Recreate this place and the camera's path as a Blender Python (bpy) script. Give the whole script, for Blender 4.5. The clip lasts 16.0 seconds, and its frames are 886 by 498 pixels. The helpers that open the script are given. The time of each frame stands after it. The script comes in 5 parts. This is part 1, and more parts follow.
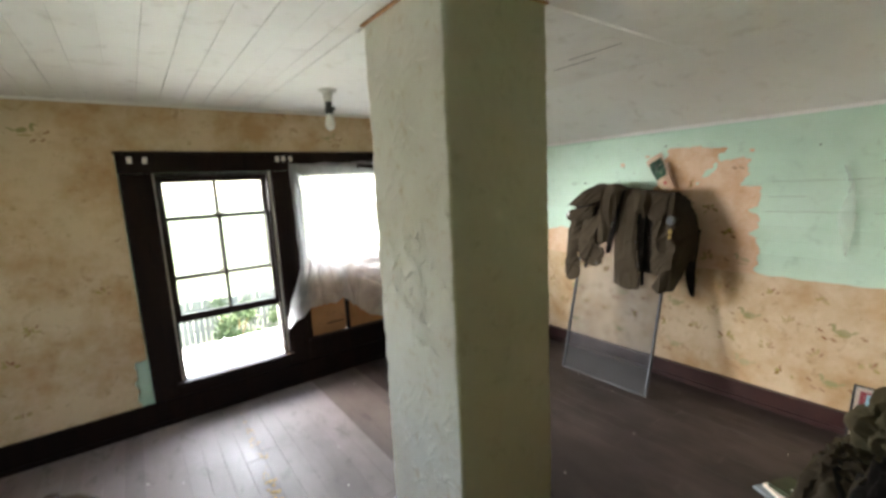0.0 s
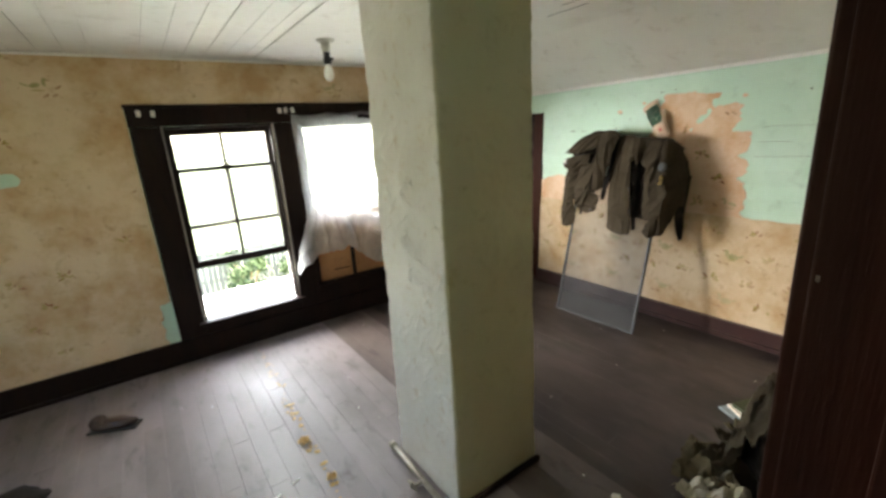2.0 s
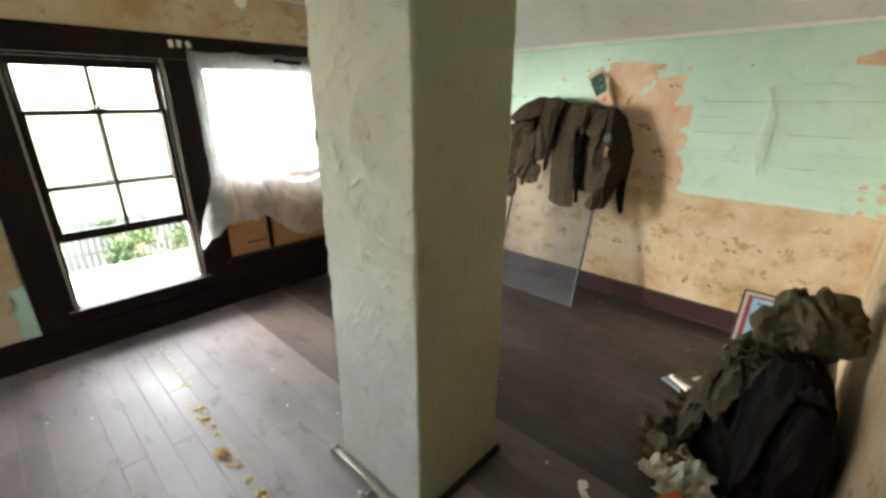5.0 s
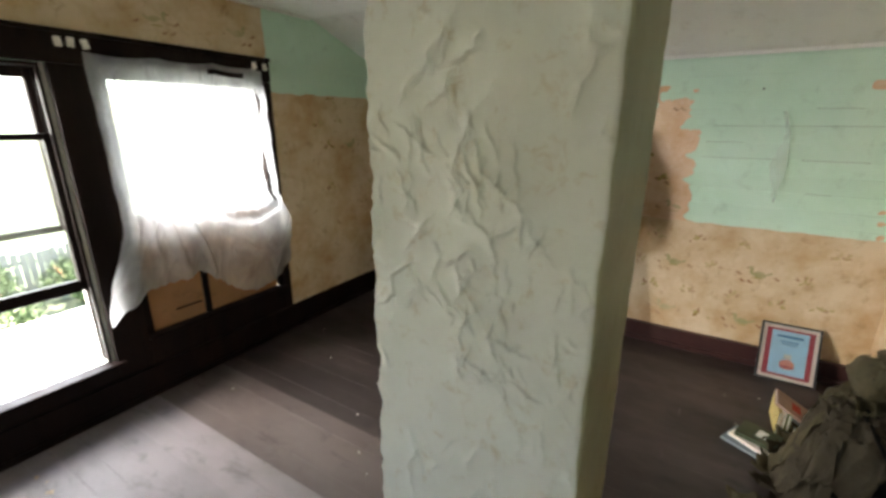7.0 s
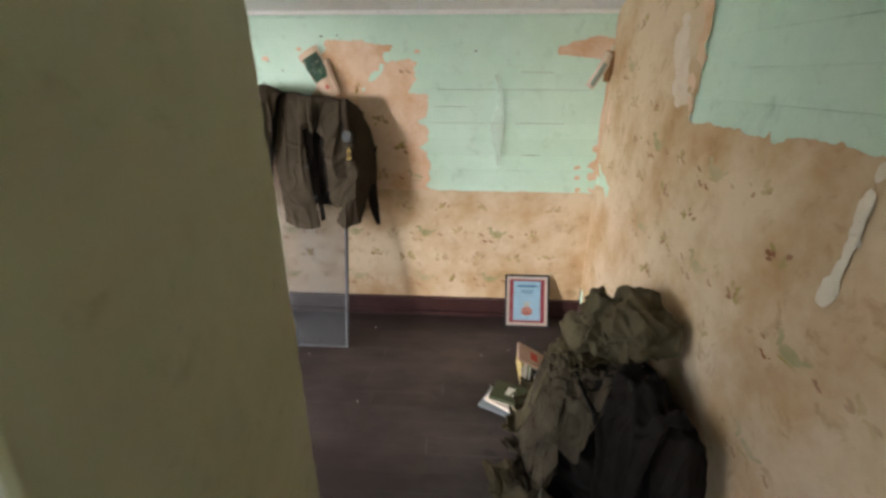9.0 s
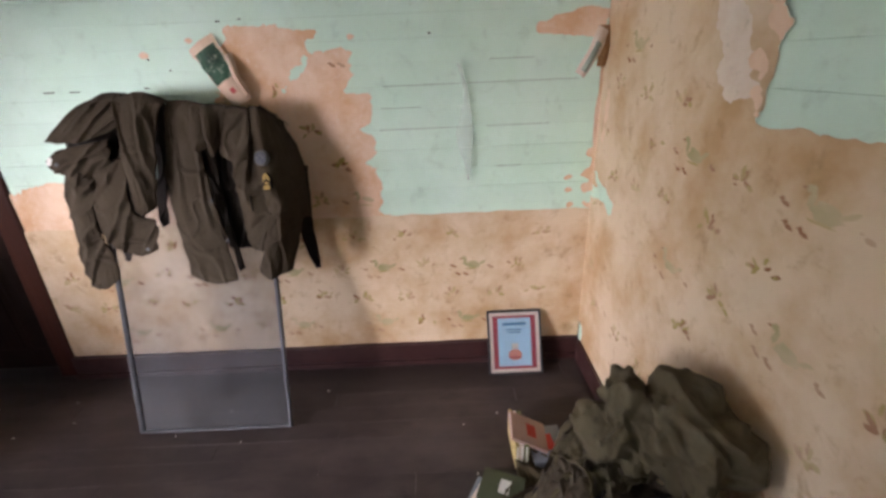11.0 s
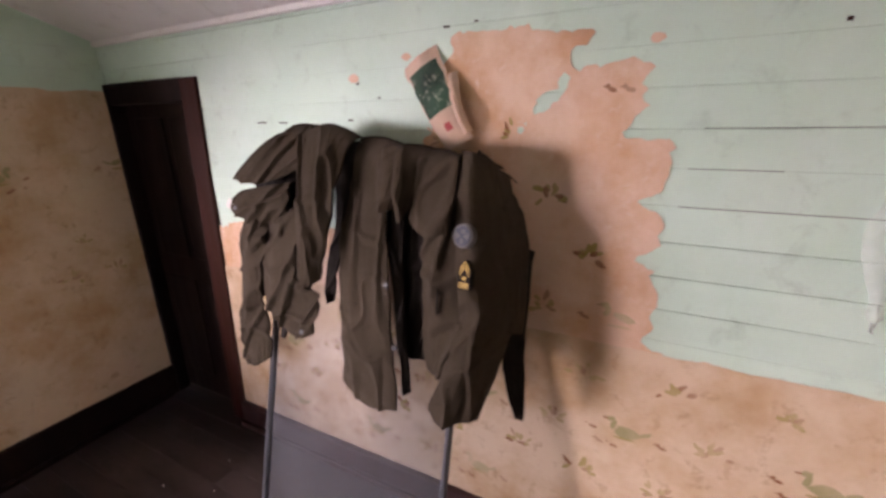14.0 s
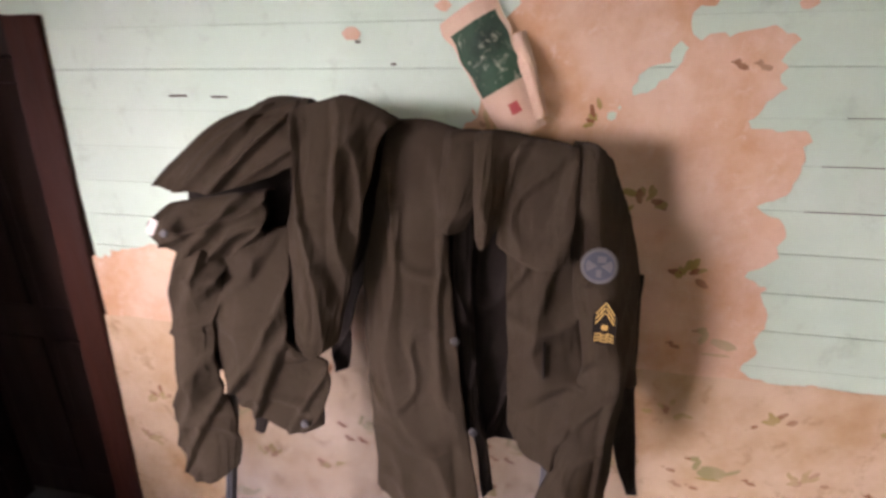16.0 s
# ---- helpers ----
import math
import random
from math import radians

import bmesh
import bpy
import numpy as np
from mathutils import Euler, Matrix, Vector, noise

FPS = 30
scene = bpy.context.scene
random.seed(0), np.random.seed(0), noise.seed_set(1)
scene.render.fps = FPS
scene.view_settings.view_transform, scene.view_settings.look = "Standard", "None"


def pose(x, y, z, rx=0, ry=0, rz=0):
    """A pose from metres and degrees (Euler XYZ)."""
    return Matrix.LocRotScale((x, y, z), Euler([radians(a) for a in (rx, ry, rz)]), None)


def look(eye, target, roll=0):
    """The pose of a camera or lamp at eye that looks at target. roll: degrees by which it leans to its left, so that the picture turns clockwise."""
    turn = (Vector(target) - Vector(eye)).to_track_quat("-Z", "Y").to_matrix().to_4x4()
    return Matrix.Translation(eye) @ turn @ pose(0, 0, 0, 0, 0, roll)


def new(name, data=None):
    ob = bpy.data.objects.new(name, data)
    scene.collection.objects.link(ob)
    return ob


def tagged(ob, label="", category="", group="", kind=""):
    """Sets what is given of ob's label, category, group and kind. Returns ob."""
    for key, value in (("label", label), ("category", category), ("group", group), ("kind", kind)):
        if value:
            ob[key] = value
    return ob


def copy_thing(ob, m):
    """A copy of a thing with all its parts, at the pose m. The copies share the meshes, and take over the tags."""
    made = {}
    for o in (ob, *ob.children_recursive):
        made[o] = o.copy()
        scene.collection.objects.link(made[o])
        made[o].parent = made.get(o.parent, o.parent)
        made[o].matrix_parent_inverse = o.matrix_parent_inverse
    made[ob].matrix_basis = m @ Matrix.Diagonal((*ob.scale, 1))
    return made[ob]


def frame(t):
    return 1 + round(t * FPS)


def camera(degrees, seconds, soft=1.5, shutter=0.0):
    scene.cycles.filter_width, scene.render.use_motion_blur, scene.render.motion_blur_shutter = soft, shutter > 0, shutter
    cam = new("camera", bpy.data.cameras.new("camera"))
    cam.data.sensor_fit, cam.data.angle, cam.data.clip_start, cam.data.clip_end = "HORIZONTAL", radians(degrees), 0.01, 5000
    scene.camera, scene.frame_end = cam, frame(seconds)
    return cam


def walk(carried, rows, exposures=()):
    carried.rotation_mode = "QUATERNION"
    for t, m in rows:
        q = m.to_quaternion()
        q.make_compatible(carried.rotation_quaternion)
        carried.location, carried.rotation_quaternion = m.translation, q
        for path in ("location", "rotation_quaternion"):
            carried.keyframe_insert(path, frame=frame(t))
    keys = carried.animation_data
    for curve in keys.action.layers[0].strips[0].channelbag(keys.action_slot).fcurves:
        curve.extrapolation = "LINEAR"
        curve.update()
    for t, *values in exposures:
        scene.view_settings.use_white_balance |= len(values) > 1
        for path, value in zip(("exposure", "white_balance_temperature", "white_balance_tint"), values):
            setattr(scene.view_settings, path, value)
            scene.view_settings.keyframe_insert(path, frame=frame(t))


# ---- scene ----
cam = camera(92.6, 16.0, 3.0, 0.4)
PATH = [
    (0, (0.228, 0.106, 1.541), (1.392, 1.703, 1.238), -2.9),
    (0.5, (0.247, 0.055, 1.516), (1.295, 1.681, 1.011), -2.3),
    (1, (0.327, -0.02, 1.512), (1.272, 1.619, 0.864), -2.9),
    (1.5, (0.301, -0.058, 1.528), (1.31, 1.573, 0.962), -3.7),
    (2, (0.182, -0.054, 1.534), (1.282, 1.533, 1.012), -3.7),
    (2.5, (0.127, -0.069, 1.544), (1.325, 1.459, 1.065), -2.8),
    (3, (0.129, -0.074, 1.528), (1.415, 1.368, 1.012), -1.3),
    (3.5, (0.122, -0.046, 1.499), (1.427, 1.354, 0.917), -0.3),
    (6, (0.276, 0.615, 1.471), (1.756, 1.774, 0.789), 0.1),
    (6.5, (0.252, 0.802, 1.486), (1.809, 1.875, 0.834), 0.2),
    (7, (0.33, 1.024, 1.468), (1.97, 2.015, 0.893), 0.3),
    (7.5, (0.432, 1.117, 1.526), (2.179, 1.89, 0.936), 1.9),
    (8, (0.516, 1.033, 1.579), (2.329, 1.562, 0.921), 2.7),
    (8.5, (0.675, 0.863, 1.519), (2.528, 1.084, 0.798), 2.4),
    (11, (1.437, 0.783, 1.531), (3.272, 0.782, 0.734), -2.5),
    (11.5, (1.646, 0.71, 1.537), (3.482, 0.93, 0.774), -3.1),
    (12, (1.751, 0.742, 1.523), (3.576, 1.089, 0.781), -2.4),
    (12.5, (1.894, 0.868, 1.516), (3.71, 1.339, 0.822), -1.4),
    (13, (2.032, 0.952, 1.488), (3.781, 1.67, 0.836), -1.6),
    (13.5, (2.195, 1.0, 1.502), (3.907, 1.835, 0.892), -1.6),
    (14, (2.245, 1.074, 1.496), (3.93, 1.969, 0.897), -1.4),
    (14.5, (2.227, 1.253, 1.502), (3.971, 2.037, 0.917), -0.5),
    (15, (2.242, 1.387, 1.484), (4.016, 2.072, 0.867), -0.1),
    (15.5, (2.351, 1.525, 1.479), (4.168, 2.116, 0.888), -0.3),
    (16, (2.44, 1.623, 1.46), (4.314, 1.945, 0.841), 0.7),
]
EXPO = [(0.0, 4.43, 6900, 12), (1.0, 4.45, 7000, 11), (3.5, 4.68, 7200, 9), (6.0, 4.54, 7150, 9), (7.0, 4.27, 7050, 11), (8.0, 4.27, 6800, 12), (8.5, 4.62, 6800, 13), (11.0, 4.50, 6500, 28), (12.5, 4.47, 6400, 26), (13.5, 4.5, 6800, 40), (14.5, 4.57, 7000, 45), (16.0, 4.6, 7050, 43)]
walk(cam, [(t, look(eye, target, roll)) for t, eye, target, roll in PATH], EXPO)

# ---- light ----
world = bpy.data.worlds.new("sky")
scene.world = world
world.use_nodes = True
wn = world.node_tree
sky = wn.nodes.new("ShaderNodeTexSky")
sky.sky_type, sky.sun_disc = "NISHITA", False
sky.sun_elevation, sky.sun_rotation = radians(55), radians(90)
wn.links.new(sky.outputs[0], wn.nodes["Background"].inputs[0])
wn.nodes["Background"].inputs[1].default_value = 0.09
sun = new("sun", bpy.data.lights.new("sun", "SUN"))
sun.data.energy, sun.data.angle, sun.data.color = 4.0, radians(4), (1.0, 0.95, 0.88)
sun.matrix_world = look((3.2, 0.0, 4.6), (0, 0, 0))
skylamp = new("added_sky_light", bpy.data.lights.new("added_sky_light", "AREA"))
skylamp.data.shape, skylamp.data.size, skylamp.data.size_y = "RECTANGLE", 7.0, 4.6
skylamp.data.energy, skylamp.data.color = 105.0, (0.93, 0.97, 1.0)
skylamp.matrix_world = look((1.2, 6.6, 3.45), (1.2, 3.4, 2.9))
# extra lamp for an assumed brighter sky side, added to light the far wall
sidelamp = new("added_sky_light", bpy.data.lights.new("added_sky_light", "AREA"))
sidelamp.data.shape, sidelamp.data.size, sidelamp.data.size_y = "RECTANGLE", 4.0, 3.7
sidelamp.data.energy, sidelamp.data.color = 260.0, (0.95, 0.98, 1.0)
sidelamp.matrix_world = look((-3.5, 7.0, 2.5), (0.74, 3.47, 0.9))

# lamp added at the unseen west opening, brightens the chimney's plastered face
westlamp = new("added_sky_light", bpy.data.lights.new("added_sky_light", "AREA"))
westlamp.data.shape, westlamp.data.size, westlamp.data.size_y = "RECTANGLE", 0.62, 0.78
westlamp.data.energy, westlamp.data.color = 0.22, (1.0, 0.98, 0.93)
westlamp.matrix_world = look((-1.79, 1.72, 1.2), (1.0, 1.5, 1.05))

# ---- materials ----
def nodes_of(name, rough=0.7, metal=0.0):
    m = bpy.data.materials.new(name)
    m.use_nodes = True
    t = m.node_tree
    b = t.nodes["Principled BSDF"]
    b.inputs["Roughness"].default_value, b.inputs["Metallic"].default_value = rough, metal
    return m, t, b


def coords(t, scale=(1, 1, 1)):
    c, mp = t.nodes.new("ShaderNodeTexCoord"), t.nodes.new("ShaderNodeMapping")
    g = t.nodes.new("ShaderNodeNewGeometry")
    t.links.new(g.outputs["Position"], mp.inputs[0])
    mp.inputs["Scale"].default_value = scale
    t.nodes.remove(c)
    return mp.outputs[0]


def tex_noise(t, vec, scale, detail=4.0, rough=0.6, distort=0.0):
    n = t.nodes.new("ShaderNodeTexNoise")
    n.inputs["Scale"].default_value, n.inputs["Detail"].default_value = scale, detail
    n.inputs["Roughness"].default_value, n.inputs["Distortion"].default_value = rough, distort
    t.links.new(vec, n.inputs["Vector"])
    return n.outputs["Fac"]


def ramp(t, fac, a, b, ca=(0, 0, 0, 1), cb=(1, 1, 1, 1)):
    r = t.nodes.new("ShaderNodeValToRGB")
    r.color_ramp.elements[0].position, r.color_ramp.elements[1].position = a, b
    r.color_ramp.elements[0].color, r.color_ramp.elements[1].color = ca, cb
    t.links.new(fac, r.inputs[0])
    return r.outputs[0]


def mixed(t, fac, a, b):
    n = t.nodes.new("ShaderNodeMix")
    n.data_type = "RGBA"
    for sock, v in ((n.inputs[0], fac), (n.inputs[6], a), (n.inputs[7], b)):
        if isinstance(v, (int, float)):
            sock.default_value = v
        elif isinstance(v, tuple):
            sock.default_value = (*v, 1)[:4]
        else:
            t.links.new(v, sock)
    return n.outputs[2]


def bump(t, b, height, strength=0.3, distance=0.01):
    n = t.nodes.new("ShaderNodeBump")
    n.inputs["Strength"].default_value, n.inputs["Distance"].default_value = strength, distance
    t.links.new(height, n.inputs["Height"])
    t.links.new(n.outputs[0], b.inputs["Normal"])


def layered(name, base, stain, dark, rough=0.75, scale=3.0, fine=60.0, grain=(1, 1, 1), bumps=0.15, amount=(0.45, 0.7), vary=0.0, spec=0.5):
    """A surface with broad stains, small dark marks and fine relief."""
    m, t, b = nodes_of(name, rough)
    v = coords(t, grain)
    c = mixed(t, ramp(t, tex_noise(t, v, scale, 5, 0.65), *amount), base, stain)
    c = mixed(t, ramp(t, tex_noise(t, v, scale * 5.3, 6, 0.7, 0.4), 0.56, 0.78), c, dark)
    if vary:
        o, h = t.nodes.new("ShaderNodeObjectInfo"), t.nodes.new("ShaderNodeHueSaturation")
        mr = t.nodes.new("ShaderNodeMapRange")
        mr.inputs[3].default_value, mr.inputs[4].default_value = 1 - vary, 1 + vary
        t.links.new(o.outputs["Random"], mr.inputs[0])
        t.links.new(mr.outputs[0], h.inputs["Value"])
        t.links.new(c, h.inputs["Color"])
        c = h.outputs[0]
    t.links.new(c, b.inputs["Base Color"])
    fn = tex_noise(t, v, fine, 4, 0.65)
    t.links.new(ramp(t, tex_noise(t, v, scale * 2.7, 5), 0.3, 0.75, (rough - 0.13,) * 3 + (1,), (min(1, rough + 0.13),) * 3 + (1,)), b.inputs["Roughness"])
    bump(t, b, fn, bumps, 0.006)
    b.inputs["Specular IOR Level"].default_value = spec
    return m


M_PAPER = layered("old_wallpaper", (0.62, 0.48, 0.33), (0.45, 0.29, 0.145), (0.32, 0.20, 0.095), 0.88, 2.6, 45, bumps=0.25, amount=(0.42, 0.66), spec=0.2)
M_PAPER_OLD = layered("older_wallpaper_layer", (0.69, 0.50, 0.36), (0.58, 0.35, 0.20), (0.72, 0.58, 0.46), 0.9, 4.5, 60, bumps=0.3, amount=(0.44, 0.64), spec=0.2)
M_GREEN = layered("green_paint", (0.49, 0.67, 0.54), (0.56, 0.72, 0.61), (0.38, 0.52, 0.42), 0.62, 2.0, 30, bumps=0.12, vary=0.03, spec=0.35)
M_TRIM = layered("dark_varnished_wood", (0.012, 0.007, 0.006), (0.020, 0.010, 0.007), (0.006, 0.004, 0.003), 0.52, 6.0, 90, grain=(1, 1, 0.12), bumps=0.12, spec=0.1)
M_JAMB = layered("dark_red_brown_paint", (0.034, 0.011, 0.007), (0.052, 0.015, 0.009), (0.013, 0.005, 0.004), 0.62, 9.0, 120, grain=(1, 1, 0.08), bumps=0.3, spec=0.12)
M_BASE = layered("dark_maroon_paint", (0.034, 0.012, 0.011), (0.050, 0.018, 0.015), (0.016, 0.008, 0.007), 0.5, 4.0, 70, bumps=0.12, spec=0.4)
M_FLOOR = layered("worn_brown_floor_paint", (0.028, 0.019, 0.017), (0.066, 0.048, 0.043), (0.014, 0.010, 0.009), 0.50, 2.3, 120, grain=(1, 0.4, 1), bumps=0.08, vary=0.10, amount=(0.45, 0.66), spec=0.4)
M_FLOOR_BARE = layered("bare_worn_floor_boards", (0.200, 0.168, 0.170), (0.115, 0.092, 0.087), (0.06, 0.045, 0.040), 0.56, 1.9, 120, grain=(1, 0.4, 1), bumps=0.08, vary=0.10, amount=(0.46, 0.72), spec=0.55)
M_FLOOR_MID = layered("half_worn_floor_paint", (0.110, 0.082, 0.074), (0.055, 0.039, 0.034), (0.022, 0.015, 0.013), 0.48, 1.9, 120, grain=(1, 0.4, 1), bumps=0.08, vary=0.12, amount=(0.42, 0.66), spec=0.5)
M_CEIL = layered("white_ceiling_paint", (0.78, 0.77, 0.74), (0.70, 0.68, 0.64), (0.55, 0.52, 0.47), 0.7, 1.6, 40, bumps=0.08, amount=(0.5, 0.8), spec=0.3)
M_PLASTER = layered("grey_green_lumpy_plaster", (0.62, 0.59, 0.52), (0.68, 0.655, 0.59), (0.50, 0.38, 0.24), 0.70, 3.4, 38, bumps=0.22, amount=(0.4, 0.65))
M_BEIGE = layered("olive_beige_wall_paint", (0.44, 0.41, 0.27), (0.47, 0.44, 0.30), (0.35, 0.31, 0.19), 0.6, 2.4, 50, bumps=0.10, amount=(0.45, 0.7))
M_CLOTH = layered("brown_wool_cloth", (0.043, 0.032, 0.021), (0.057, 0.043, 0.029), (0.025, 0.018, 0.012), 0.95, 5.0, 420, bumps=0.35, spec=0.1)
# darkened wool for the jackets' shaded hollows, also for cloth dark in itself
M_CLOTH_DARK = layered("dark_and_shaded_cloth", (0.012, 0.009, 0.007), (0.017, 0.013, 0.010), (0.007, 0.0055, 0.0045), 0.9, 6.0, 300, bumps=0.3, spec=0.15)
M_OLIVE = layered("olive_canvas", (0.080, 0.064, 0.036), (0.115, 0.094, 0.056), (0.040, 0.033, 0.020), 0.95, 6.0, 350, bumps=0.3, spec=0.1)
M_METAL = layered("dull_aluminium", (0.095, 0.098, 0.105), (0.07, 0.073, 0.077), (0.04, 0.04, 0.04), 0.62, 8.0, 150, bumps=0.05)
M_METAL.node_tree.nodes["Principled BSDF"].inputs["Metallic"].default_value = 0.5
M_BRASS = layered("tarnished_pipe_metal", (0.28, 0.25, 0.20), (0.38, 0.35, 0.29), (0.10, 0.08, 0.06), 0.45, 20.0, 150, bumps=0.2)
M_BRASS.node_tree.nodes["Principled BSDF"].inputs["Metallic"].default_value = 0.7
M_WHITE = layered("off_white_paper", (0.72, 0.70, 0.64), (0.62, 0.59, 0.52), (0.45, 0.41, 0.34), 0.85, 8.0, 120, bumps=0.15)
M_CARD = layered("brown_fibre_board", (0.34, 0.17, 0.07), (0.28, 0.13, 0.05), (0.16, 0.08, 0.035), 0.8, 3.0, 90, bumps=0.12)
M_BLACK = layered("black_plastic", (0.015, 0.015, 0.016), (0.022, 0.022, 0.022), (0.01, 0.01, 0.01), 0.4, 9.0, 120, bumps=0.05)
M_OCHRE = layered("ochre_crumbs", (0.42, 0.25, 0.08), (0.55, 0.38, 0.16), (0.16, 0.09, 0.03), 0.9, 30.0, 200, bumps=0.4)


def plain(name, colour, rough=0.7, metal=0.0, scale=14.0):
    lo = tuple(c * 0.78 for c in colour)
    m = layered(name, colour, tuple(c * 0.9 for c in colour), lo, rough, scale, 140, bumps=0.1)
    m.node_tree.nodes["Principled BSDF"].inputs["Metallic"].default_value = metal
    return m


def glassy(name, haze, tint, rough, gloss=1.0, haze_tone=0.5):
    """Clear sheet: mostly see-through, with a glossy face and a haze: dusty grey, or near-white for painted gleam."""
    m = bpy.data.materials.new(name)
    m.use_nodes = True
    t = m.node_tree
    t.nodes.remove(t.nodes["Principled BSDF"])
    out = t.nodes["Material Output"]
    tr, gl, df = (t.nodes.new("ShaderNodeBsdf" + k) for k in ("Transparent", "Glossy", "Diffuse"))
    tr.inputs[0].default_value = (*tint, 1)
    gl.inputs["Roughness"].default_value = rough
    df.inputs[0].default_value = (haze_tone, haze_tone, haze_tone, 1)
    fr, m1, m2 = t.nodes.new("ShaderNodeFresnel"), t.nodes.new("ShaderNodeMixShader"), t.nodes.new("ShaderNodeMixShader")
    n = ramp(t, tex_noise(t, coords(t), 7.0, 5), 0.35, 0.75, (haze * 0.5,) * 3 + (1,), (haze * 1.5,) * 3 + (1,))
    t.links.new(n, m1.inputs[0])
    t.links.new(tr.outputs[0], m1.inputs[1])
    t.links.new(df.outputs[0], m1.inputs[2])
    mu = t.nodes.new("ShaderNodeMath")
    mu.operation, mu.inputs[1].default_value = "MULTIPLY", gloss
    t.links.new(fr.outputs[0], mu.inputs[0])
    t.links.new(mu.outputs[0], m2.inputs[0])
    t.links.new(m1.outputs[0], m2.inputs[1])
    t.links.new(gl.outputs[0], m2.inputs[2])
    t.links.new(m2.outputs[0], out.inputs[0])
    return m


M_GLASS = glassy("window_glass", 0.03, (0.95, 0.97, 0.95), 0.03)
M_STORM = glassy("dusty_storm_pane", 0.045, (0.74, 0.75, 0.77), 0.6, 0.04)
# near-white haze puts the strip's pale highlights into its colour
M_STRIP = glassy("clear_plastic_strip", 0.23, (0.99, 0.99, 0.99), 0.25, 0.5, 0.92)


def plastic_sheet():
    m = bpy.data.materials.new("milky_plastic_sheet")
    m.use_nodes = True
    t = m.node_tree
    t.nodes.remove(t.nodes["Principled BSDF"])
    tr, tl, df, gl = (t.nodes.new("ShaderNodeBsdf" + k) for k in ("Transparent", "Translucent", "Diffuse", "Glossy"))
    tr.inputs[0].default_value = (0.92, 0.93, 0.95, 1)
    tl.inputs[0].default_value = (0.85, 0.86, 0.88, 1)
    df.inputs[0].default_value = (0.8, 0.8, 0.8, 1)
    gl.inputs["Roughness"].default_value = 0.25
    a, b, c = (t.nodes.new("ShaderNodeMixShader") for _ in range(3))
    a.inputs[0].default_value, c.inputs[0].default_value = 0.4, 0.05
    t.links.new(tl.outputs[0], a.inputs[1]), t.links.new(df.outputs[0], a.inputs[2])
    f = ramp(t, tex_noise(t, coords(t, (1, 1, 0.6)), 6.0, 5, 0.6, 0.6), 0.32, 0.70, (0.34,) * 3 + (1,), (0.58,) * 3 + (1,))
    t.links.new(f, b.inputs[0])
    t.links.new(tr.outputs[0], b.inputs[1]), t.links.new(a.outputs[0], b.inputs[2])
    t.links.new(b.outputs[0], c.inputs[1]), t.links.new(gl.outputs[0], c.inputs[2])
    t.links.new(c.outputs[0], t.nodes["Material Output"].inputs[0])
    return m


M_POLY = plastic_sheet()

# ---- mesh helpers ----
def part(name, bm, material, parent=None, label="", smooth=False):
    me = bpy.data.meshes.new(name)
    bm.to_mesh(me)
    bm.free()
    me.materials.append(material)
    if smooth:
        for p in me.polygons:
            p.use_smooth = True
    ob = new(name, me)
    if parent:
        ob.parent = parent
        ob.matrix_parent_inverse = parent.matrix_basis.inverted()
    return tagged(ob, label)


def empty(name, at=(0, 0, 0), **tags):
    e = new(name)
    e.location = at
    e.matrix_basis = Matrix.Translation(at)
    return tagged(e, **tags)


def box(lo, hi, bevel=0.0, bm=None, m=None):
    bm = bm or bmesh.new()
    c = [(a + b) / 2 for a, b in zip(lo, hi)]
    d = [b - a for a, b in zip(lo, hi)]
    mat = Matrix.Translation(c) @ Matrix.Diagonal((*d, 1))
    r = bmesh.ops.create_cube(bm, size=1, matrix=(m @ mat) if m else mat)
    if bevel:
        es = list({e for v in r["verts"] for e in v.link_edges})
        bmesh.ops.bevel(bm, geom=es, offset=bevel, segments=2, affect="EDGES", profile=0.5)
    return bm


def tube(a, b, r, seg=14, r2=None, bm=None):
    bm = bm or bmesh.new()
    a, b = Vector(a), Vector(b)
    m = Matrix.Translation((a + b) / 2) @ (b - a).to_track_quat("Z", "Y").to_matrix().to_4x4()
    bmesh.ops.create_cone(bm, cap_ends=True, segments=seg, radius1=r, radius2=r if r2 is None else r2, depth=(b - a).length, matrix=m)
    return bm


def n2(u, v, s, seed=0.0):
    return noise.noise(Vector((u * s, v * s, seed * 7.31)))


